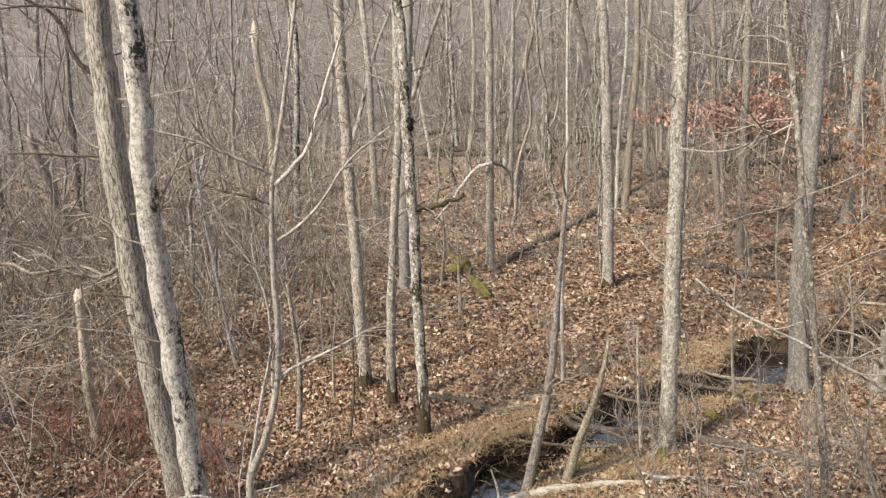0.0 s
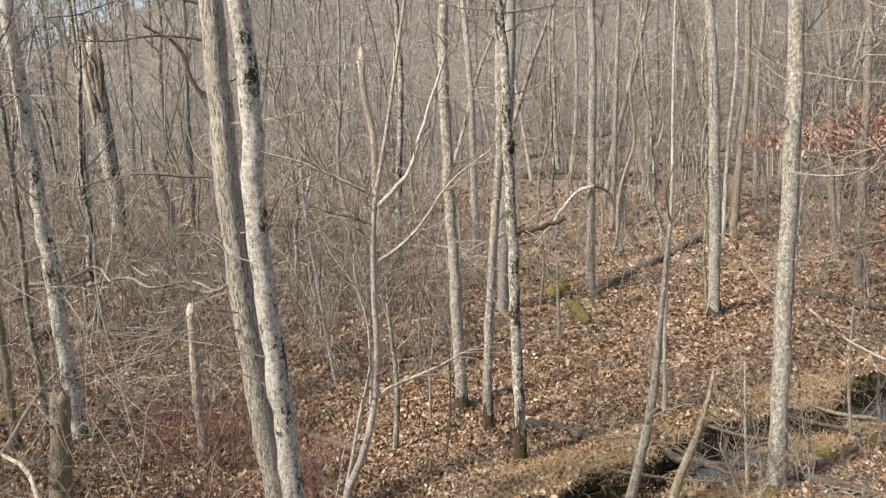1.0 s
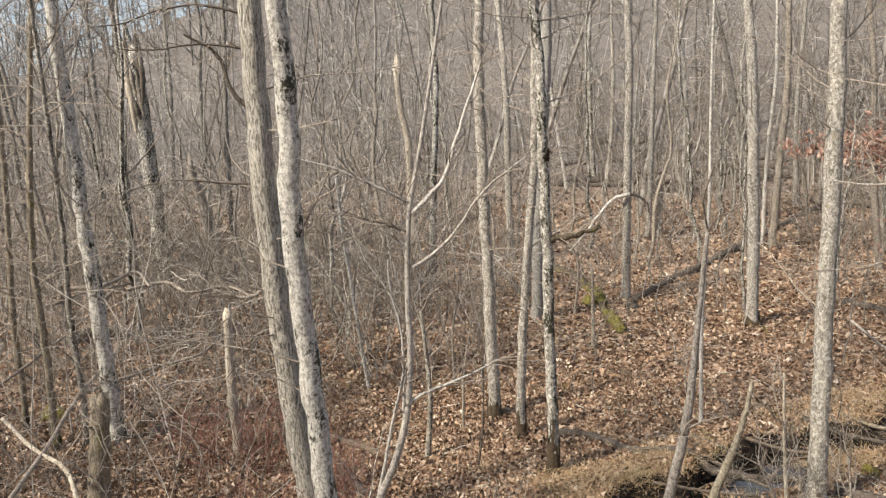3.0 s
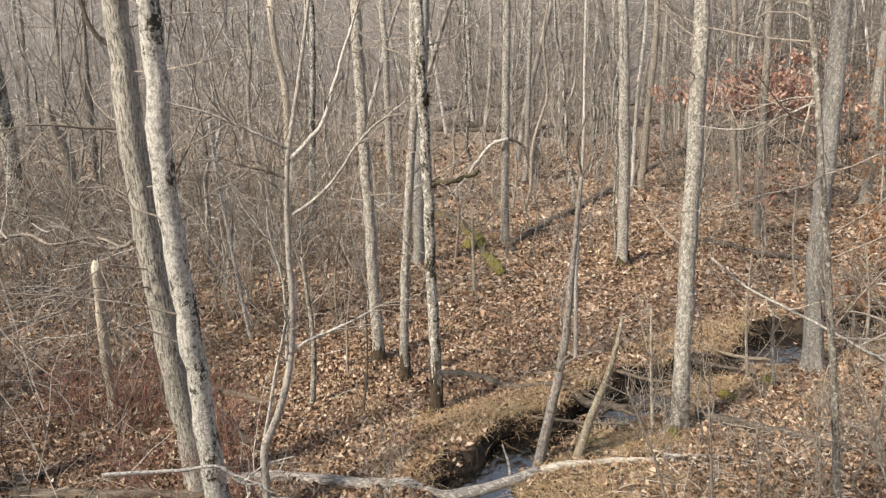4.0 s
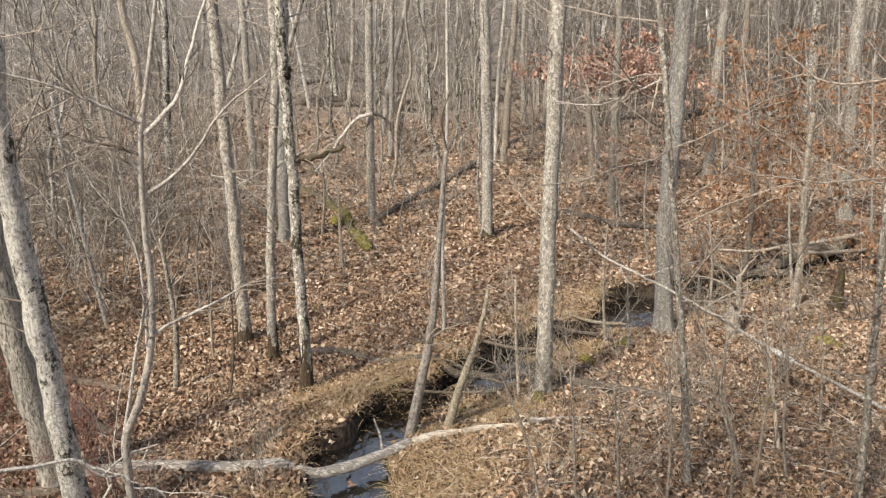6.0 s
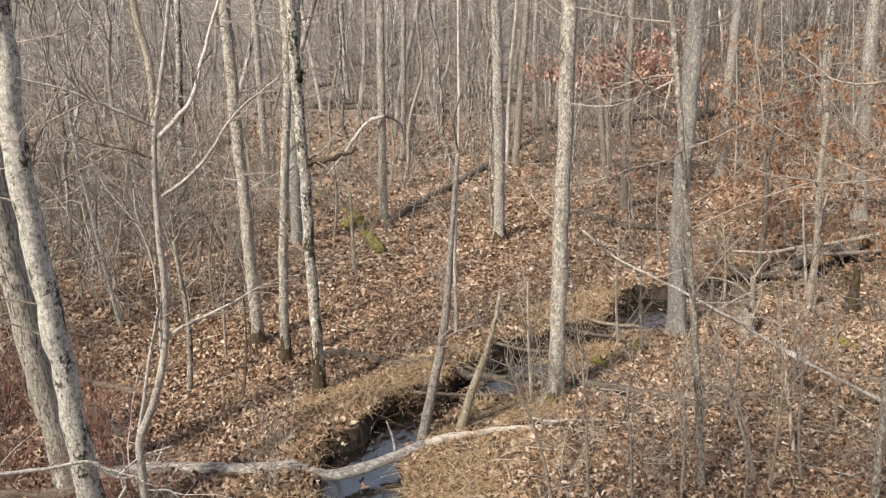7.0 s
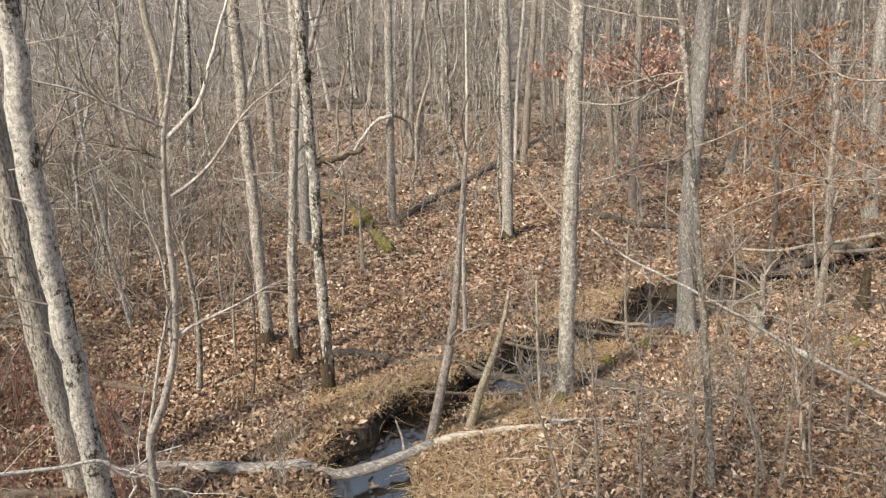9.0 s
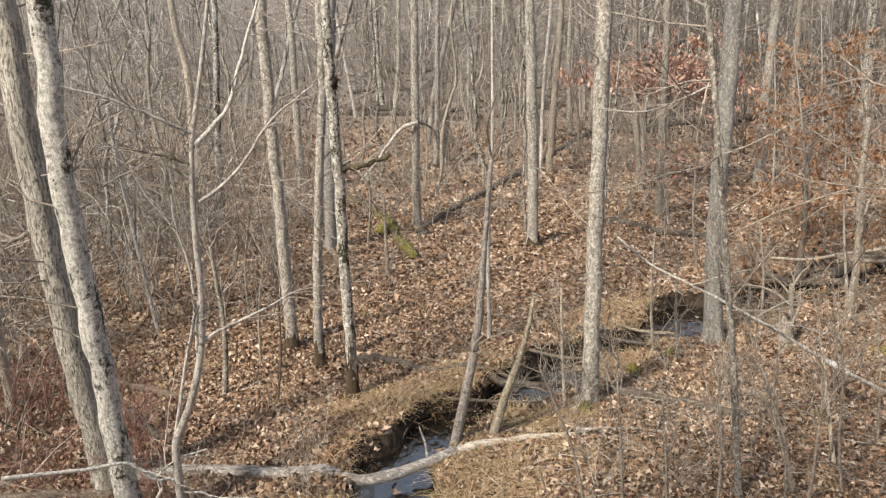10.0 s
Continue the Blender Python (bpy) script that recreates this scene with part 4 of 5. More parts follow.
snag("sapling", "mottled_grey", [(4.43, 10.20, 0.00), (4.35, 10.23, 0.70), (4.33, 10.24, 1.55)], 0.021, 0.012, "thin bare sapling with few twigs in the leaves")
snag("sapling", "brown", [(4.00, 6.43, 0.00), (3.95, 6.45, 0.64), (3.81, 6.54, 1.23), (3.82, 6.54, 1.83)], 0.019, 0.009, "thin bare sapling with few twigs in the leaves")
snag("sapling", "twig", [(4.77, 6.69, 0.00), (4.69, 6.75, 0.65), (4.65, 6.78, 1.41), (4.57, 6.84, 2.00)], 0.020, 0.009, "thin bare sapling with few twigs in the leaves")
snag("sapling", "brown", [(2.88, 6.62, 0.00), (2.82, 6.64, 0.71), (2.76, 6.67, 1.32)], 0.019, 0.009, "thin bare sapling with few twigs in the leaves")
snag("sapling", "brown", [(5.82, 7.68, 0.00), (5.75, 7.73, 0.87), (5.66, 7.80, 1.55)], 0.019, 0.011, "thin bare sapling with few twigs in the leaves")
snag("sapling", "brown", [(6.17, 11.19, 0.00), (6.14, 11.21, 0.86), (6.03, 11.27, 1.68)], 0.024, 0.014, "thin bare sapling with few twigs in the leaves")
snag("sapling", "brown", [(6.22, 13.77, 0.00), (6.09, 13.83, 1.00), (6.07, 13.84, 1.97)], 0.028, 0.016, "thin bare sapling with few twigs in the leaves")
snag("sapling", "brown", [(1.70, 21.54, 0.00), (1.81, 21.53, 1.09), (1.74, 21.53, 2.16)], 0.039, 0.023, "thin bare sapling with few twigs in the leaves")
snag("sapling", "brown", [(0.06, 16.91, 0.00), (0.16, 16.91, 0.88), (0.14, 16.91, 1.75)], 0.031, 0.018, "thin bare sapling with few twigs in the leaves")
snag("sapling", "brown", [(-1.60, 10.89, 0.00), (-1.55, 10.90, 0.87), (-1.41, 10.92, 1.69)], 0.021, 0.012, "thin bare sapling with few twigs in the leaves")
snag("sapling", "dark", [(-1.27, 9.79, -0.00), (-1.17, 9.80, 0.64), (-1.14, 9.81, 1.42)], 0.016, 0.011, "thin bare sapling with few twigs in the leaves")
snag("sapling", "brown", [(-1.97, 12.70, 0.00), (-1.97, 12.70, 0.89), (-1.84, 12.72, 1.73)], 0.024, 0.014, "thin bare sapling with few twigs in the leaves")
# --- fallen timber
grey_log = log("fallen_log", "greylog", [(-3.03, 8.07, 0.12), (-2.21, 8.08, 0.12), (-1.34, 7.94, 0.12), (-0.60, 7.79, 0.12), (0.01, 7.66, 0.12), (0.39, 7.82, 0.12), (0.93, 8.09, 0.12)], 0.073, 0.060, 2, "grey barkless log lying across the brook")
split_end = log("fallen_log", "palelog", [(0.93, 8.09, 0.12), (1.63, 8.28, 0.12), (2.38, 8.32, 0.12)], 0.060, 0.028, 2, "pale split end of a barkless log over the brook")
merge(grey_log, split_end, "pale split end")
log("fallen_log", "darkwood", [(-0.22, 10.62, 0.10), (0.34, 10.47, 0.10), (0.64, 10.17, 0.10), (1.32, 9.97, 0.10), (2.16, 9.61, 0.10), (2.98, 9.59, 0.10)], 0.070, 0.047, 4, "dark wet log half sunk in leaves")
log("fallen_log", "greylog", [(2.42, 8.39, 0.08), (3.03, 8.31, 0.08), (3.58, 8.16, 0.08)], 0.039, 0.025, 2, "thin grey log on the near bank")
log("fallen_log", "darkwood", [(3.06, 9.33, 0.08), (3.58, 9.04, 0.08), (4.20, 8.67, 0.08), (4.58, 8.37, 0.08)], 0.074, 0.049, 3, "dark brown rotting log on the near bank")
log("fallen_log", "darkwood", [(1.22, 17.44, 0.15), (2.41, 19.69, 0.15), (3.80, 21.78, 0.15), (5.61, 24.81, 0.15), (8.75, 29.87, 0.15)], 0.070, 0.111, 3, "long dark trunk fallen across the leaf floor")
mossy_log = log("mossy_log", "mossy", [(-0.50, 20.91, 0.10), (0.02, 20.07, 0.10), (0.40, 18.75, 0.10), (0.64, 17.46, 0.10), (0.80, 16.30, 0.10), (1.02, 15.50, 0.10)], 0.108, 0.060, 6, "short log thick with yellow-green moss")
sleeve(mossy_log, "moss", "cushion", [(0.42, 18.95, 0.09), (0.57, 18.20, 0.11), (0.70, 17.45, 0.09)], 0.135, 0.22, 5, "bright yellow-green moss")
sleeve(mossy_log, "moss", "cushion", [(0.73, 16.85, 0.08), (0.85, 16.25, 0.09), (1.01, 15.50, 0.05)], 0.110, 0.22, 6, "bright yellow-green moss")
snag("tree_stump", "darkwood", [(1.36, 17.25, 0.00), (1.30, 17.25, 0.20)], 0.17, 0.06, "dark rotten stump between fallen logs")
log("fallen_log", "darkwood", [(-1.07, 38.35, 0.20), (0.74, 37.43, 0.20), (2.85, 37.68, 0.20)], 0.123, 0.107, 2, "dark log lying far back in the brush")
log("fallen_log", "darkwood", [(4.05, 37.76, 0.20), (6.06, 39.44, 0.20), (8.51, 41.75, 0.20), (10.98, 36.67, 0.20)], 0.121, 0.122, 4, "dark log lying far back in the brush")
log("fallen_log", "darkwood", [(7.55, 44.92, 0.20), (10.64, 47.20, 0.20), (12.96, 44.48, 0.20)], 0.145, 0.148, 4, "dark log lying far back in the brush")
log("fallen_log", "darkwood", [(-0.61, 47.44, 0.20), (4.12, 49.29, 0.20), (9.15, 52.23, 0.20)], 0.134, 0.169, 4, "dark log lying far back in the brush")
log("fallen_log", "darkwood", [(9.66, 31.42, 0.20), (12.00, 31.29, 0.20), (15.21, 31.97, 0.20)], 0.105, 0.101, 4, "dark log lying far back in the brush")
log("fallen_log", "darkwood", [(-2.81, 22.72, 0.15), (-1.72, 20.33, 0.15), (-0.92, 17.49, 0.15)], 0.099, 0.064, 2, "dark log among thin trunks")
log("fallen_log", "darkwood", [(5.74, 17.54, 0.10), (6.47, 16.54, 0.10), (7.42, 15.97, 0.10)], 0.081, 0.058, 3, "dark broken log among leaves")
log("fallen_log", "darkwood", [(6.92, 13.55, 0.05), (7.42, 12.99, 0.05), (8.58, 12.70, 0.05)], 0.079, 0.068, 3, "dark wet log along the brook")
log("fallen_log", "mossy_brown", [(8.05, 12.95, 0.10), (9.44, 13.53, 0.10), (11.23, 14.01, 0.10)], 0.090, 0.105, 3, "dark mossy log beside the brook")
log("fallen_log", "darkwood", [(-10.35, 14.56, 0.20), (-9.72, 15.10, 0.20), (-8.42, 15.34, 0.20)], 0.170, 0.128, 3, "dark log under tangled brush")
log("fallen_log", "darkwood", [(-17.55, 21.81, 0.15), (-15.36, 22.00, 0.15), (-12.91, 22.32, 0.15)], 0.160, 0.139, 3, "dark log far back in the brush")
log("fallen_log", "brownlog", [(-6.19, 9.93, 0.15), (-6.25, 10.72, 0.15), (-6.37, 11.62, 0.15)], 0.067, 0.065, 1, "brown fallen log leaning in brush")
log("fallen_log", "brownlog", [(-3.66, 10.64, 0.10), (-3.01, 10.29, 0.10), (-2.45, 9.96, 0.10)], 0.061, 0.040, 2, "brown fallen log half under leaves")
log("fallen_log", "darkwood", [(-3.09, 9.57, 0.15), (-2.69, 9.05, 0.15), (-2.33, 8.79, 0.15)], 0.079, 0.036, 4, "dark rotten broken log")
log("fallen_log", "brownlog", [(-5.01, 7.92, 0.10), (-4.08, 7.82, 0.10), (-2.81, 7.79, 0.10)], 0.089, 0.068, 2, "brown rotting log on the forest floor")
log("fallen_log", "mossy_brown", [(-6.97, 19.29, 0.20), (-5.10, 18.90, 0.20), (-3.45, 18.92, 0.20)], 0.074, 0.070, 3, "mossy log deep in the brush")
fallen_pole = log("fallen_pole", "beech", [(3.29, 9.79, 2.01), (3.70, 9.57, 1.67), (4.22, 9.29, 1.42), (4.98, 8.89, 1.02), (5.70, 8.51, 0.59), (6.21, 8.23, 0.34), (6.84, 7.90, 0.03)], 0.015, 0.029, 5, "long pale fallen sapling propped up across a smooth trunk")
sleeve(fallen_pole, "bare_patch", "bare_white", [(5.63, 8.54, 0.65), (5.75, 8.48, 0.58), (5.87, 8.42, 0.51)], 0.032, 0.10, 7, "white barkless patch")
log("fallen_branch", "birch", [(5.62, 8.63, 0.62), (5.67, 8.44, 0.62), (5.71, 8.23, 0.62)], 0.039, 0.035, 1, "short broken piece of white-barked branch")
log("fallen_branch", "pale", [(7.15, 13.00, 0.50), (7.68, 12.76, 0.50), (8.43, 12.92, 0.50), (9.45, 13.11, 0.50), (10.99, 13.61, 0.50)], 0.027, 0.045, 2, "pale fallen branch over wet ground")
log("fallen_branch", "twig", [(8.37, 13.18, 0.50), (8.46, 12.60, 0.50), (9.02, 12.46, 0.50), (10.18, 12.54, 0.50)], 0.034, 0.041, 2, "grey fallen branch over wet ground")
forked_branch = log("fallen_branch", "palegrey", [(-3.17, 6.30, 1.22), (-2.59, 6.56, 1.09), (-2.22, 6.69, 1.03), (-2.06, 6.74, 0.83), (-1.92, 6.78, 0.79)], 0.020, 0.013, 3, "pale grey fallen branch propped on its forked twigs")
for fork_pts, fork_r in (
    ([(-2.22, 6.69, 1.03), (-2.00, 6.76, 0.74), (-2.14, 6.72, 0.52), (-2.36, 6.64, 0.02)], 0.014),
    ([(-2.06, 6.74, 0.83), (-1.87, 6.80, 0.97), (-1.57, 6.87, 1.03)], 0.011),
    ([(-1.92, 6.78, 0.79), (-1.83, 6.81, 0.63), (-1.66, 6.85, 0.57), (-1.50, 6.90, 0.02)], 0.012),
):
    merge(forked_branch, log("fallen_branch", "palegrey", fork_pts, fork_r, fork_r * 0.6, 3, "fork of the branch"))
log("fallen_branch", "pale", [(-7.57, 9.05, 0.90), (-6.29, 8.06, 0.90), (-5.88, 7.81, 0.90), (-5.12, 6.99, 0.90)], 0.026, 0.027, 2, "pale forked fallen branch")
log("fallen_branch", "twig", [(-5.94, 6.99, 0.90), (-6.29, 8.06, 0.90), (-7.03, 10.04, 0.90), (-7.41, 11.42, 0.90), (-8.17, 13.46, 0.90)], 0.028, 0.029, 4, "long grey fallen branch in the brush")
log("fallen_branch", "twig", [(-9.39, 13.35, 1.60), (-8.79, 13.50, 1.60), (-8.75, 14.64, 1.60), (-7.74, 13.46, 1.60)], 0.041, 0.022, 3, "grey bent branch hung in the brush")
log("fallen_branch", "twig", [(-10.36, 12.71, 1.40), (-9.46, 12.89, 1.40), (-9.29, 13.68, 1.40), (-8.72, 14.54, 1.40)], 0.030, 0.024, 3, "thin grey branch hung in the brush")
log("fallen_branch", "twig", [(-8.29, 13.61, 1.50), (-7.87, 14.12, 1.50), (-6.82, 13.40, 1.50), (-6.41, 13.72, 1.50), (-5.59, 13.05, 1.50)], 0.035, 0.021, 3, "grey thin branch hung in the brush")
log("fallen_branch", "twig", [(-7.80, 9.10, 1.20), (-8.08, 10.43, 1.20), (-8.66, 12.83, 1.20), (-10.14, 17.01, 1.20)], 0.022, 0.021, 3, "thin grey branch slanting through brush")
log("fallen_branch", "twig", [(-6.98, 9.95, 0.90), (-6.42, 11.04, 0.90), (-6.02, 11.58, 0.90), (-6.06, 12.77, 0.90)], 0.027, 0.021, 3, "thin arching fallen branch")
# --- drift wood caught in the brook
log("fallen_branch", "brownlog", [(0.95, 9.30, 0.10), (1.50, 9.22, 0.06), (2.15, 9.02, 0.10)], 0.022, 0.014, 3, "brown dead branch caught across the brook")
log("fallen_branch", "darkwood", [(1.62, 10.05, 0.14), (2.00, 9.70, 0.04), (2.30, 9.25, 0.10)], 0.032, 0.022, 3, "dark wet branch caught across the brook")
log("fallen_branch", "brownlog", [(2.20, 10.55, 0.16), (2.75, 10.38, 0.06), (3.30, 10.12, 0.12)], 0.026, 0.018, 3, "brown dead branch caught across the brook")
log("fallen_branch", "darkwood", [(3.20, 11.25, 0.14), (3.62, 10.92, 0.06), (4.05, 10.55, 0.10)], 0.036, 0.024, 3, "dark wet branch caught across the brook")
log("fallen_branch", "mossy_brown", [(3.75, 11.45, 0.12), (4.20, 11.12, 0.06), (4.62, 10.85, 0.10)], 0.030, 0.024, 2, "mossy branch caught across the brook")
# --- dark timber lying deep in the woods
log("fallen_log", "darkwood", [(-0.55, 37.79, 0.20), (1.15, 39.07, 0.20), (3.14, 38.02, 0.20)], 0.222, 0.179, 5, "dark rotting log deep in bare woods")
log("fallen_log", "darkwood", [(2.84, 34.58, 0.20), (4.05, 34.86, 0.20), (5.48, 35.73, 0.20)], 0.185, 0.154, 5, "dark rotting log deep in bare woods")
log("fallen_log", "darkwood", [(7.45, 44.34, 0.20), (9.54, 42.42, 0.20), (11.05, 40.99, 0.20)], 0.287, 0.217, 5, "dark rotting log deep in bare woods")
log("fallen_log", "darkwood", [(8.58, 38.02, 0.20), (10.27, 39.09, 0.20), (11.87, 38.71, 0.20)], 0.228, 0.190, 5, "dark rotting log deep in bare woods")
log("fallen_log", "darkwood", [(9.57, 30.35, 0.20), (10.96, 29.99, 0.20), (12.83, 31.57, 0.20)], 0.170, 0.146, 5, "dark rotting log deep in bare woods")
log("fallen_log", "darkwood", [(14.38, 42.80, 0.20), (16.31, 42.19, 0.20), (17.05, 39.19, 0.20)], 0.240, 0.182, 5, "dark rotting log deep in bare woods")
log("fallen_log", "darkwood", [(5.35, 42.69, 0.20), (6.37, 42.01, 0.20), (8.46, 44.63, 0.20)], 0.206, 0.174, 5, "dark rotting log deep in bare woods")
log("fallen_log", "darkwood", [(14.80, 30.55, 0.20), (16.70, 32.09, 0.20), (17.50, 31.53, 0.20)], 0.181, 0.154, 5, "dark rotting log deep in bare woods")
log("fallen_log", "darkwood", [(18.16, 30.48, 0.20), (20.33, 31.60, 0.20), (21.69, 31.29, 0.20)], 0.227, 0.195, 5, "dark rotting log deep in bare woods")
log("fallen_log", "darkwood", [(16.27, 53.27, 0.20), (17.58, 51.89, 0.20), (18.65, 49.03, 0.20)], 0.266, 0.201, 5, "dark rotting log deep in bare woods")
log("fallen_log", "darkwood", [(1.55, 53.96, 0.20), (3.49, 52.82, 0.20), (5.96, 53.31, 0.20)], 0.258, 0.205, 5, "dark rotting log deep in bare woods")
log("fallen_log", "darkwood", [(11.17, 25.40, 0.20), (12.23, 25.99, 0.20), (13.11, 26.09, 0.20)], 0.134, 0.113, 5, "dark rotting log deep in bare woods")
log("fallen_log", "darkwood", [(-5.67, 29.49, 0.20), (-4.38, 29.08, 0.20), (-3.31, 29.51, 0.20)], 0.161, 0.127, 5, "dark rotting log deep in bare woods")
log("fallen_log", "darkwood", [(-7.33, 24.90, 0.20), (-6.55, 25.15, 0.20), (-5.25, 25.11, 0.20)], 0.140, 0.110, 5, "dark rotting log deep in bare woods")
log("fallen_log", "darkwood", [(14.43, 23.35, 0.20), (14.94, 23.65, 0.20), (15.66, 23.78, 0.20)], 0.206, 0.171, 5, "dark rotting log deep in bare woods")
# --- moss
moss_cushion(-0.10, 12.73, 0.164, 0.06)
moss_cushion(3.63, 15.53, 0.153, 0.12)
moss_cushion(0.62, 14.86, 0.122, 0.05)
moss_cushion(7.33, 9.83, 0.187, 0.14)
moss_cushion(4.42, 10.48, 0.175, 0.12)
moss_cushion(3.65, 9.95, 0.149, 0.14)
moss_cushion(2.67, 8.91, 0.149, 0.16)
moss_cushion(-8.29, 11.04, 0.228, 0.30)
moss_cushion(0.48, 9.64, 0.115, 0.06)
moss_cushion(5.49, 8.30, 0.157, 0.12)
moss_cushion(10.54, 21.84, 0.175, 0.08)
moss_cushion(0.40, 17.67, 0.194, 0.20)
# --- the forked grey sapling
sapling = forked_sapling([(-1.86, 6.83, -0.00), (-1.86, 6.82, 0.84), (-1.85, 6.83, 1.11), (-1.69, 6.87, 1.48), (-1.58, 6.90, 1.82), (-1.48, 6.93, 2.52), (-1.47, 6.93, 3.14), (-1.41, 6.95, 3.92), (-1.28, 6.98, 4.51), (-1.15, 7.02, 5.17), (-1.05, 7.04, 5.68)], 0.040)
limb(sapling, [(-1.39, 6.95, 3.89), (-1.26, 6.99, 4.00), (-1.11, 7.03, 4.18), (-0.99, 7.06, 4.50), (-0.86, 7.10, 4.86), (-0.69, 7.14, 5.26)], 0.023, "palegrey")
limb(sapling, [(-1.41, 6.95, 3.99), (-1.73, 6.86, 4.17), (-2.03, 6.78, 4.33), (-2.33, 6.70, 4.43)], 0.018, "beech")
limb(sapling, [(-1.44, 6.94, 3.72), (-1.61, 6.89, 3.81), (-1.77, 6.85, 3.85), (-1.93, 6.81, 3.92)], 0.015, "dark")
limb(sapling, [(-1.45, 6.93, 3.59), (-1.54, 6.91, 3.66), (-1.61, 6.89, 3.77)], 0.015, "palegrey")
limb(sapling, [(-1.41, 6.95, 3.39), (-1.15, 7.02, 3.56), (-0.99, 7.06, 3.74), (-0.83, 7.10, 3.97), (-0.63, 7.16, 4.15), (-0.38, 7.23, 4.33)], 0.018, "beech")
limb(sapling, [(-1.50, 6.92, 2.12), (-1.29, 6.98, 2.21), (-1.04, 7.05, 2.29), (-0.67, 7.15, 2.45)], 0.018, "palegrey")
limb(sapling, [(-1.86, 6.83, 1.14), (-1.74, 6.86, 1.63), (-1.67, 6.88, 1.96), (-1.55, 6.91, 2.42), (-1.56, 6.91, 2.90), (-1.63, 6.89, 3.29), (-1.62, 6.89, 3.48)], 0.018, "palegrey")
limb(sapling, [(-1.57, 6.90, 1.88), (-1.56, 6.91, 2.21), (-1.51, 6.92, 2.52)], 0.018, "palegrey")
limb(sapling, [(-1.41, 6.95, 3.92), (-1.48, 6.93, 4.04), (-1.49, 6.93, 4.16)], 0.009, "beech")
limb(sapling, [(-1.43, 6.94, 3.09), (-1.36, 6.96, 3.20), (-1.35, 6.96, 3.33)], 0.009, "beech")
# --- beech saplings that keep their leaves
beech((7.48, 20.28, 0.00), (7.13, 20.41, 4.95), 2100, "rust", 2.5, (0.60, 0.76), "thin beech with pinkish-brown dead leaves")
beech((7.85, 20.20, 0.00), (8.15, 20.08, 4.53), 1500, "rust", 2.1, (0.58, 0.72), "thin beech with pinkish-brown dead leaves")
beech((9.29, 14.65, 0.00), (8.80, 14.96, 4.80), 1260, "orange", 1.7, (0.2, 0.9), "beech sapling with rusty orange leaves")
beech((8.46, 14.04, 0.00), (7.97, 14.33, 4.22), 900, "orange", 1.5, (0.15, 0.85), "beech sapling with rusty orange leaves")
beech((10.76, 15.65, 0.00), (10.28, 15.98, 4.33), 900, "orange", 1.6, (0.12, 0.88), "beech sapling with rusty orange leaves")
beech((13.74, 18.91, 0.00), (13.28, 19.25, 4.58), 900, "orange", 1.6, (0.12, 0.88), "beech sapling with rusty orange leaves")
beech((6.89, 16.92, 0.00), (6.69, 17.00, 2.14), 130, "rust", 1.0, (0.4, 1), "low beech with pinkish-brown leaves")
beech((10.75, 19.57, 0.00), (10.48, 19.72, 3.80), 600, "orange", 1.6, (0.2, 1), "thin beech with sparse orange leaves")
beech((8.39, 12.39, 0.00), (8.12, 12.57, 2.52), 510, "orange", 1.2, (0.3, 1), "low beech with orange leaves")
beech((10.14, 12.68, 0.00), (9.74, 13.00, 3.86), 990, "orange", 1.8, (0.12, 0.88), "beech sapling with rusty orange leaves")
beech((11.96, 14.12, 0.00), (11.62, 14.40, 3.71), 900, "orange", 1.8, (0.12, 0.88), "beech sapling with rusty orange leaves")
beech((6.47, 12.17, 0.00), (6.42, 12.20, 0.91), 180, "orange", 0.6, (0.3, 1), "low beech sprout with orange leaves")


# ---------------------------------------------------------------- shrubs and young trees
def shrub_model(rng, label, stems, tall, material):
    root = tagged(new("shrub"), label, "shrub", group="bare shrubs")
    a = rng.uniform(0, 6.28, stems)
    k = 8
    out = []
    d = np.c_[np.cos(a) * 0.35, np.sin(a) * 0.35, np.ones(stems)]
    d = unit(d + rng.normal(size=d.shape) * 0.12)
    p = np.c_[np.cos(a) * 0.08, np.sin(a) * 0.08, np.full(stems, -0.05)]
    for q in range(k):
        out.append(p)
        d = unit(d + rng.normal(size=d.shape) * 0.12 + np.array([0, 0, -0.01]))
        p = p + d * (tall * rng.uniform(0.7, 1.1, (stems, 1)) / k)
    S = np.stack(out, 1)
    for q in S:
        part("stem", raw_mesh("stem", *tubes(q[None], taper(1, k, rng.uniform(0.008, 0.016), 0.3), 5)), material, root)
    b = spawn(rng, S, stems * (4 if material == "red" else 7), 0.2, 1, (0.3, 1.0), 0.8, 0.7, 0.1, 5, 0.2)
    t = spawn(rng, b, stems * (5 if material == "red" else 10), 0.2, 1, (0.15, 0.5), 0.7, 0.8, 0.1, 4, 0.22)
    part("twig_spray", raw_mesh("twig_spray", *join([tubes(b, taper(len(b), 5, 0.0065, 0.4), 3), tubes(t, taper(len(t), 4, 0.004, 0.5), 3)])), material if material == "red" else BRUSH, root)
    return root


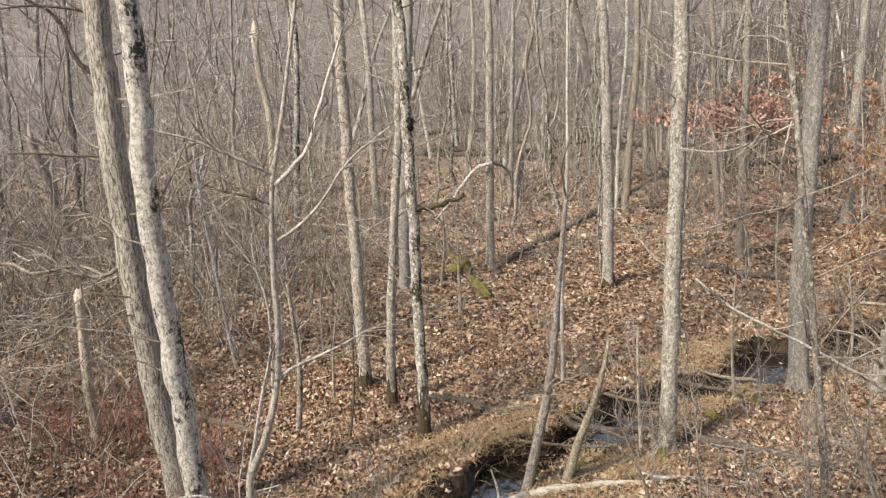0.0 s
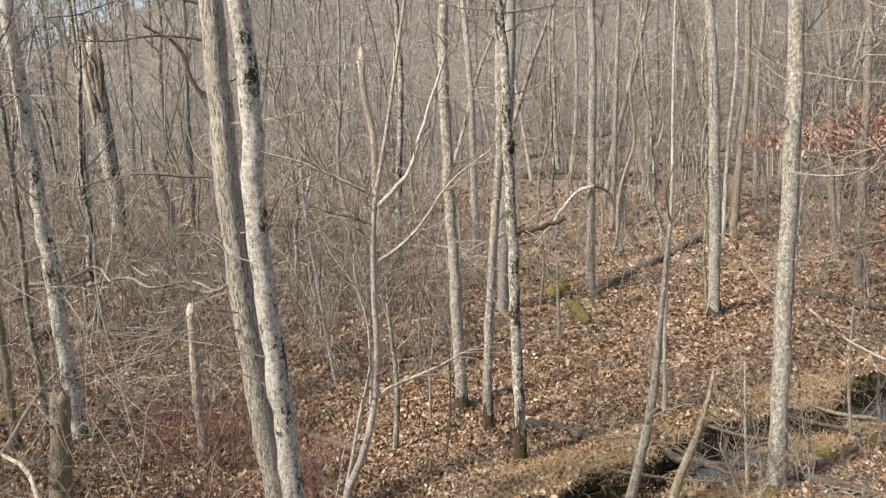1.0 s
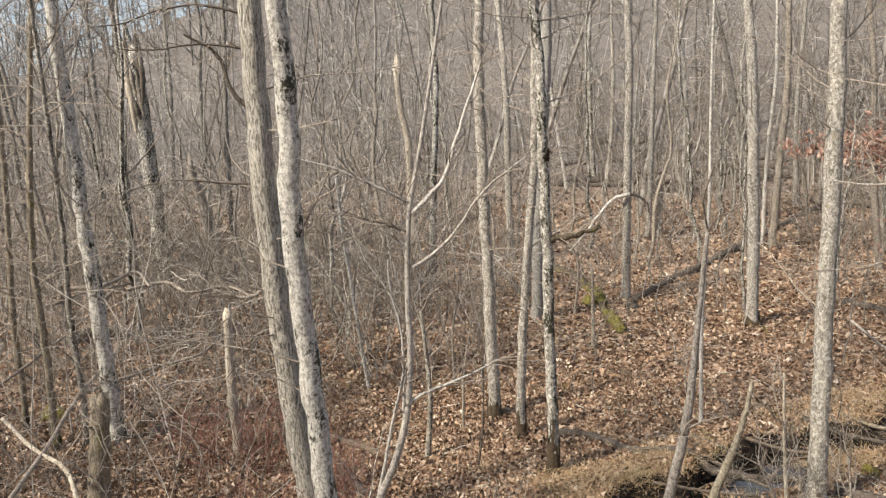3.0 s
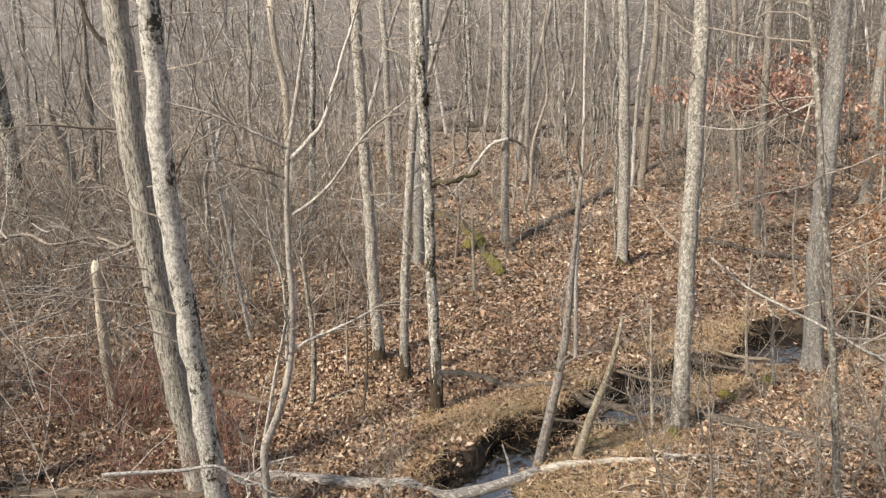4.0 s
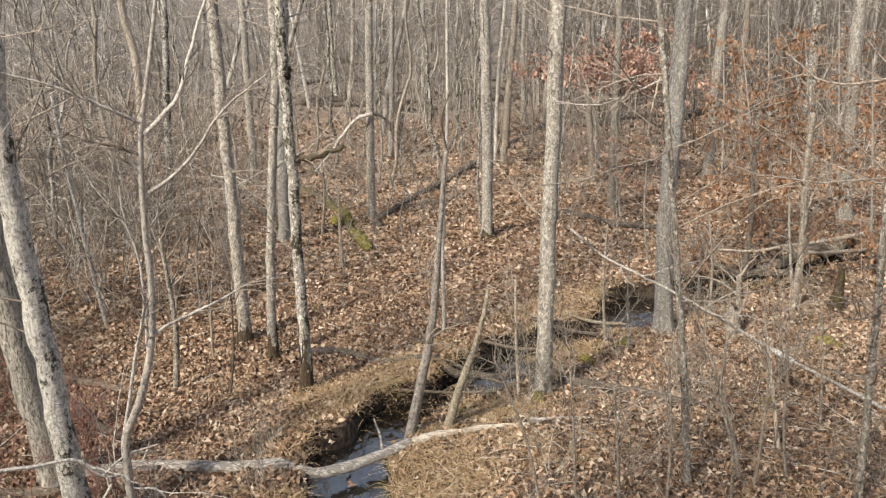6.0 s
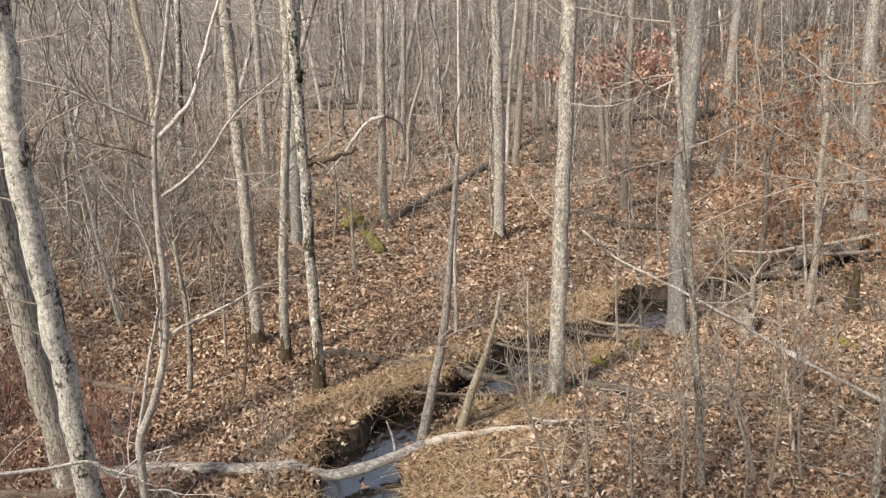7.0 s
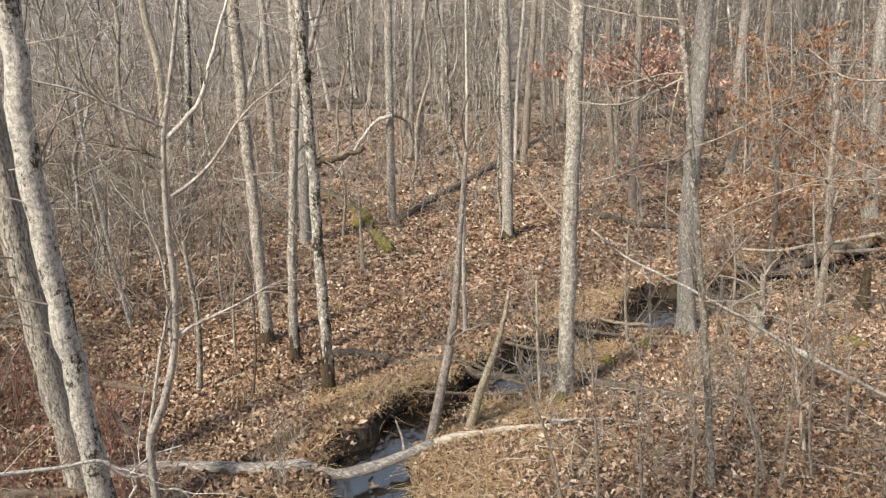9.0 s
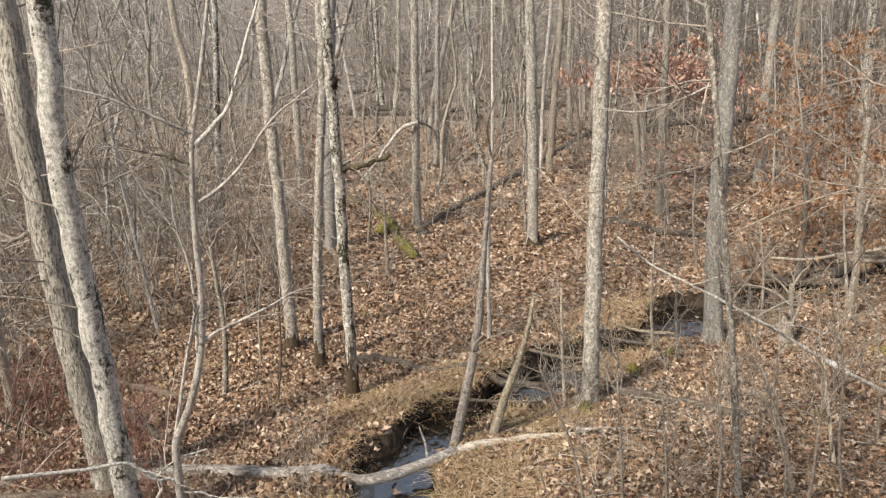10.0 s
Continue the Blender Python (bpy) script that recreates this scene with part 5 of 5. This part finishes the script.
def young_model(rng, tall, r, skin):
    root = tagged(new("young_tree"), "thin bare young tree among the brush", "tree", group="young trees")
    P = np.cumsum(np.r_[np.zeros((1, 3)), np.c_[rng.normal(size=(11, 2)) * 0.13, np.full(11, tall / 11)]], 0)
    P[:, 2] -= 0.06
    part("trunk", raw_mesh("trunk", *tubes(resample(P, 24)[None], taper(1, 24, r, 0.3), 7, lumpy(rng, 24, 7, 0.06))), skin, root)
    b = spawn(rng, P[None], 12, 0.2, 1, (0.5, 1.8), 0.6, 0.8, 0.25, 6, 0.15, 0.03)
    for q in b:
        part("branch", raw_mesh("branch", *tubes(q[None], taper(1, 6, r * 0.3, 0.3), 4)), "twig", root)
    t = spawn(rng, b, 45, 0.2, 1, (0.2, 0.8), 0.7, 0.8, 0.1, 4, 0.2)
    part("twig_spray", raw_mesh("twig_spray", *tubes(t, taper(len(t), 4, 0.006, 0.4), 3)), BRUSH, root)
    return root


def scatter(rng, count, a0, a1, r0, r1, clear=0.3, power=0.5):
    """Places on the floor by bearing (degrees to the right of +y) and distance, off the brook."""
    a = np.radians(rng.uniform(a0, a1, count))
    r = np.sqrt(r0 * r0 + (r1 * r1 - r0 * r0) * rng.uniform(0, 1, count)) if power == 0.5 else r0 + (r1 - r0) * rng.uniform(0, 1, count) ** power
    x, y = r * np.sin(a), r * np.cos(a)
    ok = brook(x, y) > clear
    return x[ok], y[ok]


def place_copies(models, x, y, rng, lo, hi):
    for q, (px, py) in enumerate(zip(x, y)):
        m = models[q % len(models)]
        s = rng.uniform(lo, hi)
        ob = copy_thing(m, pose(px, py, gz(px, py), rng.normal() * 3, rng.normal() * 3, rng.uniform(0, 360)))
        ob.scale = (s, s, s)


rng = np.random.default_rng(7)
GREY = "grey bare shrub of many thin twiggy stems"
shrubs = [shrub_model(rng, GREY, 6, t, "twig") for t in (1.6, 2.2, 2.8, 3.4)]
for q, m in enumerate(shrubs):
    m.matrix_basis = pose(-7.5 - 1.3 * q, 17.0 + q, gz(-7.5 - 1.3 * q, 17.0 + q))
place_copies(shrubs, *scatter(rng, 34, -38, -14, 16.5, 25), rng, 0.7, 1.2)
place_copies(shrubs[:2], *scatter(rng, 7, -38, -16, 10, 16), rng, 0.5, 0.9)
place_copies(shrubs, *scatter(rng, 5, -14, 6, 20, 27), rng, 0.6, 1.0)
place_copies(shrubs, *scatter(rng, 16, 6, 42, 17, 30), rng, 0.6, 1.0)
place_copies(shrubs[:2], *scatter(rng, 9, 10, 42, 7.6, 12), rng, 0.3, 0.6)
place_copies(shrubs[:2], *scatter(rng, 15, 26, 44, 8.5, 14), rng, 0.25, 0.5)
pale_shrubs = [shrub_model(rng, "small pale twiggy shrub standing in fallen leaves", 4, t, "palegrey") for t in (1.8, 2.4)]
pale_shrubs[0].matrix_basis = pose(-5.2, 11.5, gz(-5.2, 11.5))
pale_shrubs[1].matrix_basis = pose(-3.4, 13.0, gz(-3.4, 13.0))
for px, py, size, which in (
    (-0.77, 7.38, 0.55, 0),
    (2.43, 8.83, 0.50, 1),
    (-0.63, 8.29, 0.40, 1),
    (4.14, 9.86, 0.35, 1),
    (2.09, 10.23, 0.35, 0),
    (1.84, 13.64, 0.60, 1),
    (2.34, 7.21, 0.40, 1),
    (-1.95, 15.36, 0.80, 0),
):
    ob = copy_thing(pale_shrubs[which], pose(px, py, gz(px, py), 0, 0, px * 71))
    ob.scale = (size, size, size)

reds = [shrub_model(rng, "low shrub of reddish-brown stems", 6, t, "red") for t in (0.9, 1.2)]
for q, m in enumerate(reds):
    m.matrix_basis = pose(-4.2 - 0.8 * q, 9.6, gz(-4.2 - 0.8 * q, 9.6))
place_copies(reds, *scatter(rng, 9, -29, -17, 8.6, 11.5), rng, 0.6, 0.9)
place_copies(reds, *scatter(rng, 6, -25, -15, 7.7, 9.6), rng, 0.45, 0.75)
place_copies(reds, *scatter(rng, 8, -27, -12, 6.7, 7.9), rng, 0.3, 0.55)
place_copies(shrubs[:2], *scatter(rng, 8, -29, -8, 6.6, 8.2), rng, 0.2, 0.34)
young = [young_model(rng, t, r, k) for t, r, k in ((5, 0.03, "brown"), (7, 0.04, "mottled_grey"), (8, 0.05, "brown"), (6, 0.035, "mid"), (9, 0.06, "mottled"))]
for q, m in enumerate(young):
    m.matrix_basis = pose(-9 + 4.5 * q, 24 + q % 3, gz(-9 + 4.5 * q, 24 + q % 3))
place_copies(young, *scatter(rng, 60, -42, -12, 14, 34), rng, 0.6, 1.1)
place_copies(young, *scatter(rng, 85, -12, 42, 21, 38), rng, 0.6, 1.1)
place_copies(young[:2], *scatter(rng, 18, -14, 22, 12, 21), rng, 0.28, 0.5)
place_copies(young, *scatter(rng, 38, -14, 24, 16, 26), rng, 0.28, 0.6)
place_copies(young[:2], *scatter(rng, 26, 12, 40, 7.4, 14), rng, 0.2, 0.36)
place_copies(young[:1], *scatter(rng, 12, -14, -5, 11.5, 16), rng, 0.3, 0.5)
place_copies(young[:2], *scatter(rng, 24, -38, -14, 10, 20), rng, 0.25, 0.55)


# ---------------------------------------------------------------- woods, brush, litter and grass
def stems(rng, x, y, lo, hi, r0, r1, lean, k=6):
    n = len(x)
    z = ground_z(x, y) - 0.05 if np.hypot(x, y).max() < 50 else swell(x, y) + rise(x, y) - 0.05
    h = rng.uniform(lo, hi, (n, 1))
    d = unit(np.c_[rng.normal(size=(n, 2)) * lean, np.ones(n)])
    p = np.c_[x, y, z]
    out = [p]
    for q in range(k - 1):
        d = unit(d + np.c_[rng.normal(size=(n, 2)) * lean * 0.5, np.zeros(n)])
        p = p + d * h / (k - 1)
        out.append(p)
    return np.stack(out, 1), taper(n, k, rng.uniform(r0, r1, n), 0.35)


def stuff(name, me, material, label, category):
    tagged(part(name, me, material), label, category, kind="stuff")


rng = np.random.default_rng(11)
x, y = scatter(rng, 185, -46, 46, 27, 75, power=0.7)
P, R = stems(rng, x, y, 6, 15, 0.025, 0.11, 0.15, 9)
b = spawn(rng, P, 6600, 0.1, 1, (0.7, 3.2), 0.4, 0.9, 0.1, 5, 0.32)
t = spawn(rng, b, 2500, 0.2, 1, (0.4, 1.3), 0.6, 0.8, 0.1, 4, 0.25)
stuff("distant_trees", raw_mesh("distant_trees", *join([tubes(P, R, 6), tubes(b, taper(len(b), 5, 0.016, 0.4), 3), tubes(t, taper(len(t), 4, 0.010, 0.5), 3)])), FARBARK, "distant grey trunks of bare woodland", "woods")
x, y = scatter(rng, 560, -55, 55, 70, 150, power=0.6)
keep = (np.degrees(np.arctan2(x, y)) > -24) | (rng.uniform(0, 1, len(x)) < 0.85)
x, y = x[keep], y[keep]
P, R = stems(rng, x, y, 8, 17, 0.05, 0.17, 0.11, 6)
b = spawn(rng, P, 9500, 0.02, 1, (1.0, 4.5), 0.4, 0.9, 0.2, 4, 0.25)
stuff("far_woods", raw_mesh("far_woods", *join([tubes(P, R, 4), tubes(b, taper(len(b), 4, 0.036, 0.4), 3)])), FARBARK, "far bare grey woodland fading into haze", "woods")
x, y = scatter(rng, 330, -52, 40, 135, 190)
keep = (np.degrees(np.arctan2(x, y)) > -24) | (rng.uniform(0, 1, len(x)) < 0.7)
x, y = x[keep], y[keep]
P, R = stems(rng, x, y, 9, 16, 0.08, 0.2, 0.10, 6)
b = spawn(rng, P, 5000, 0.05, 1, (1.5, 5.0), 0.5, 0.9, 0.2, 4, 0.25)
stuff("ridge_woods", raw_mesh("ridge_woods", *join([tubes(P, R, 4), tubes(b, taper(len(b), 4, 0.055, 0.4), 3)])), FARBARK, "bare grey trees along the far ridge", "woods")
x, y = scatter(rng, 900, -180, 180, 16, 120, power=0.75)
# extra trees out of view, added only to shade the near floor
x2, y2 = scatter(rng, 130, 70, 290, 5, 22)
x3, y3 = scatter(rng, 45, 85, 185, 6, 15)
x4, y4 = scatter(rng, 9, -105, -58, 2.6, 5.2)
x2, y2 = np.r_[x2, x3, x4], np.r_[y2, y3, y4]
x, y = np.r_[x, x2], np.r_[y, y2]
far = np.abs(np.degrees(np.arctan2(x, y))) > 52
P, R = stems(rng, x[far], y[far], 9, 16, 0.06, 0.15, 0.05, 5)
b = np.concatenate([spawn(rng, P, 1000, 0.35, 1, (1.0, 3.5), 0.7, 0.7, 0.3, 4, 0.15), spawn(rng, P[-len(x2):], 3000, 0.4, 1, (1.0, 3.2), 0.6, 0.8, 0.3, 4, 0.2), spawn(rng, P[-len(x4):], 210, 0.5, 1, (0.8, 2.4), 0.6, 0.8, 0.3, 4, 0.2)])
stuff("surrounding_woods", raw_mesh("surrounding_woods", *join([tubes(P, R, 4), tubes(b, taper(len(b), 4, 0.03, 0.4), 3)])), FARBARK, "bare grey woodland out of view, partly added to shade the floor", "woods")

x, y = scatter(rng, 300, 16, 48, 32, 68)
x3, y3 = scatter(rng, 190, 0, 20, 32, 62)
x, y = np.r_[x, x3], np.r_[y, y3]
x2, y2 = scatter(rng, 620, 20, 48, 26, 60)
x, y = np.r_[x, x2], np.r_[y, y2]
P, R = stems(rng, x, y, 2.0, 8.0, 0.012, 0.03, 0.12, 8)
b = spawn(rng, P, 6000, 0.05, 1, (0.5, 2.2), 0.5, 0.9, 0.1, 4, 0.28)
stuff("dark_brush", raw_mesh("dark_brush", *join([tubes(P, R, 3), tubes(b, taper(len(b), 4, 0.014, 0.45), 3)])), "dark", "dark bare thicket deep in the woods", "undergrowth")

parts = []
for n, a0, a1, r0, r1, thick in ((30, -40, -24, 8.2, 11, 0.7), (46, -46, -15, 10.5, 16.5, 1.1), (250, -46, -13, 16.5, 30, 1.4), (230, -48, -8, 42, 90, 3.4), (26, -8, 44, 12, 20, 0.7), (60, -14, -6, 12.5, 19, 0.9), (260, -12, 46, 23, 36, 1.1), (620, -46, 46, 30, 66, 2.1)):
    x, y = scatter(rng, n, a0, a1, r0, r1, power=0.7)
    P, R = stems(rng, x, y, 0.8, 7.5 if r0 > 28 else 4.5, 0.006, 0.015, 0.16 if r0 > 28 else 0.30, 8)
    b = spawn(rng, P, n * (4 if r0 > 28 else 5), 0.1, 1, (0.4, 1.7), 0.5, 0.9, 0.05, 6, 0.32)
    c = spawn(rng, P, n, 0.2, 1, (1.2, 2.8), 0.5, 0.9, 0.2, 6, 0.24, -0.10)
    b = np.concatenate([b, c])
    t = spawn(rng, b, n * (3 if r0 > 28 else 5), 0.2, 1, (0.2, 0.7), 0.6, 0.9, 0.0, 4, 0.25)
    parts += [tubes(P, R * thick, 4), tubes(b, taper(len(b), 6, 0.0062 * thick, 0.45), 3), tubes(t, taper(len(t), 4, 0.0042 * thick, 0.5), 3)]
stuff("brush", raw_mesh("brush", *join(parts)), BRUSH, "tangled bare undergrowth of thin grey stems", "undergrowth")

# the thicket over the wet ground: thin arching, crossing stems
parts = []
for n, a0, a1, r0, r1, thick in ((16, -44, -26, 8.8, 12, 1.1), (70, -46, -14, 12.5, 17, 1.4), (280, -46, -9, 16, 28, 2.1), (50, -10, 8, 17, 27, 1.6)):
    x, y = scatter(rng, n, a0, a1, r0, r1)
    P, R = stems(rng, x, y, 0.9, 3.8, 0.004, 0.010, 0.42, 7)
    b = spawn(rng, P, n * 5, 0.1, 1, (0.4, 1.4), 0.5, 1.0, 0.0, 5, 0.34, -0.05)
    t = spawn(rng, b, n * 5, 0.15, 1, (0.2, 0.7), 0.6, 0.9, 0.0, 4, 0.25)
    parts += [tubes(P, R * thick, 3), tubes(b, taper(len(b), 5, 0.0046 * thick, 0.5), 3), tubes(t, taper(len(t), 4, 0.0032 * thick, 0.5), 3)]
stuff("thicket", raw_mesh("thicket", *join(parts)), BRUSH, "dense grey thicket of thin arching stems over wet ground", "undergrowth")

# fallen twigs lying on the leaves
x, y = scatter(rng, 5200, -44, 44, 6, 26)
x2, y2 = scatter(rng, 1100, 9, 42, 6.5, 10.5)
x, y = np.r_[x, x2], np.r_[y, y2]
n = len(x)
a = rng.uniform(0, 6.28, n)
L = 0.06 + 0.8 * rng.uniform(0, 1, n) ** 2.2
s = np.linspace(-0.5, 0.5, 4)
px, py = x[:, None] + np.cos(a)[:, None] * L[:, None] * s, y[:, None] + np.sin(a)[:, None] * L[:, None] * s
pz = ground_z(px.ravel(), py.ravel()).reshape(px.shape) + rng.uniform(0.02, 0.08, px.shape)
stuff("fallen_twigs", raw_mesh("fallen_twigs", *tubes(np.stack([px, py, pz], -1), taper(n, 4, rng.uniform(0.0015, 0.004, n) + L * 0.006, 0.6), 3)), BRUSH, "small dead twigs strewn on the leaves", "twigs")

# leaf litter
parts = []
for n, r0, r1, size in ((92000, 6, 13, 0.054), (64000, 13, 20, 0.072), (36000, 20, 33, 0.108)):
    x, y = scatter(rng, n, -44, 44, r0, r1, clear=0.0)
    dry = (ground_z(x, y) > -0.09) | (rng.uniform(0, 1, len(x)) < 0.4)
    x, y = x[dry], y[dry]
    z = ground_z(x, y) + rng.uniform(0.0, 0.065, len(x))
    parts.append(leaves(rng, np.c_[x, y, z], size, 1.1 if r0 < 10 else 0.42))
stuff("leaf_litter", raw_mesh("leaf_litter", *join(parts), False), LEAF, "curled brown oak and maple leaves covering the floor", "leaves")
x, y = scatter(rng, 12000, -46, 46, 28, 55)
stuff("far_litter", raw_mesh("far_litter", *leaves(rng, np.c_[x, y, ground_z(x, y) + 0.03], 0.15, 0.6), False), DULL, "dull brown leaves deep in the brush", "leaves")


# leaves afloat on the brook, thickest in the narrow reach
i = rng.integers(12, 118, 700)
u = rng.uniform(-1, 1, 700)
x, y = BR[i, 0] + u * 0.26 + rng.normal(size=700) * 0.05, BR[i, 1] - u * 0.20 + rng.normal(size=700) * 0.05
keep = rng.uniform(0, 1, 700) < 0.12 + 0.88 * np.exp(-((x - 1.55) / 0.45) ** 2)
stuff("floating_leaves", raw_mesh("floating_leaves", *leaves(rng, np.c_[x, y, np.full(700, -0.128)][keep], 0.055, 0.08), False), LEAF, "wet brown leaves afloat on the brook", "leaves")


def grass(name, x, y, per, length, material, label):
    x, y = np.repeat(x, per), np.repeat(y, per)
    n = len(x)
    x, y = x + rng.normal(size=n) * 0.055, y + rng.normal(size=n) * 0.055
    a = rng.uniform(0, 6.28, n)
    out = np.c_[np.cos(a), np.sin(a)]
    L = rng.uniform(*length, n)
    z = ground_z(x, y) - 0.02
    w = np.c_[-out[:, 1], out[:, 0], np.zeros(n)] * 0.0042
    rows = []
    for s in (0, 0.35, 0.7, 1.0):
        reach, lift = L * s * (0.25 + 0.75 * s), L * (s * 0.85 - 0.62 * s * s)
        c = np.c_[x + out[:, 0] * reach, y + out[:, 1] * reach, z + lift]
        rows += [c - w * (1 - 0.8 * s), c + w * (1 - 0.8 * s)]
    V = np.stack(rows, 1).reshape(-1, 3)
    o = (np.arange(n) * 8)[:, None]
    F = np.concatenate([o + np.array([[q, q + 1, q + 3, q + 2]]) for q in (0, 2, 4)], 1).reshape(-1, 4)
    stuff(name, raw_mesh(name, V, F, False), material, label, "grass")


x, y = scatter(rng, 10500, -25, 44, 6, 20, clear=0.03)
d = brook(x, y)
patch = np.sin(x * 1.9 + y * 0.8) * np.sin(y * 1.6 - x * 0.5)
clump = 0.5 + 0.5 * np.sin(x * 7.3 + 2 * np.sin(y * 4.1)) * np.sin(y * 6.7 + 2 * np.sin(x * 3.7))
keep = rng.uniform(0, 1, len(x)) < (np.exp(-(d / 0.22) ** 2) * 0.3 + np.exp(-(d / 0.7) ** 2) * np.clip(0.08 + 0.5 * patch, 0, 1) + 0.2 * np.exp(-((x - 1.1) ** 2 + (y - 7.3) ** 2) / 0.45)) * clump + 0.012 + 0.15 * np.exp(-(d / 0.15) ** 2) + 0.10 * np.exp(-((x - 1.2) ** 2 + (y - 7.2) ** 2) / 0.35)
x, y = x[keep], y[keep]
for px, py, wide, count in ((0.05, 9.05, 0.30, 12), (0.55, 9.30, 0.22, 12), (1.25, 9.75, 0.22, 12), (1.98, 8.78, 0.12, 12), (3.72, 10.32, 0.15, 12), (3.60, 11.60, 0.40, 18), (4.30, 12.20, 0.40, 16), (0.95, 7.60, 0.40, 20), (1.60, 7.90, 0.35, 14), (2.10, 7.50, 0.4, 10), (2.62, 8.86, 0.12, 8), (1.72, 9.02, 0.10, 7), (2.28, 9.42, 0.09, 6), (3.10, 10.18, 0.12, 8), (4.45, 10.80, 0.12, 6), (1.05, 9.35, 0.12, 8), (2.10, 10.15, 0.14, 8), (-0.45, 8.35, 0.30, 6)):
    x, y = np.r_[x, px + rng.normal(size=count) * wide], np.r_[y, py + rng.normal(size=count) * wide * 0.7]
clear = brook(x, y) > 0.03
grass("dry_grass", x[clear], y[clear], 34, (0.12, 0.44), GRASS, "straw-coloured dead grass hanging over the brook bank")
x, y = scatter(rng, 4000, -12, 40, 7, 17, clear=0.04)
d = brook(x, y) + 0.5 * np.sin(x * 1.7) * np.sin(y * 1.3)
keep = rng.uniform(0, 1, len(x)) < np.exp(-(d / 0.4) ** 2) * 0.16
grass("green_grass", x[keep], y[keep], 34, (0.12, 0.32), GREEN, "yellow-green tufts of grass on the bank")
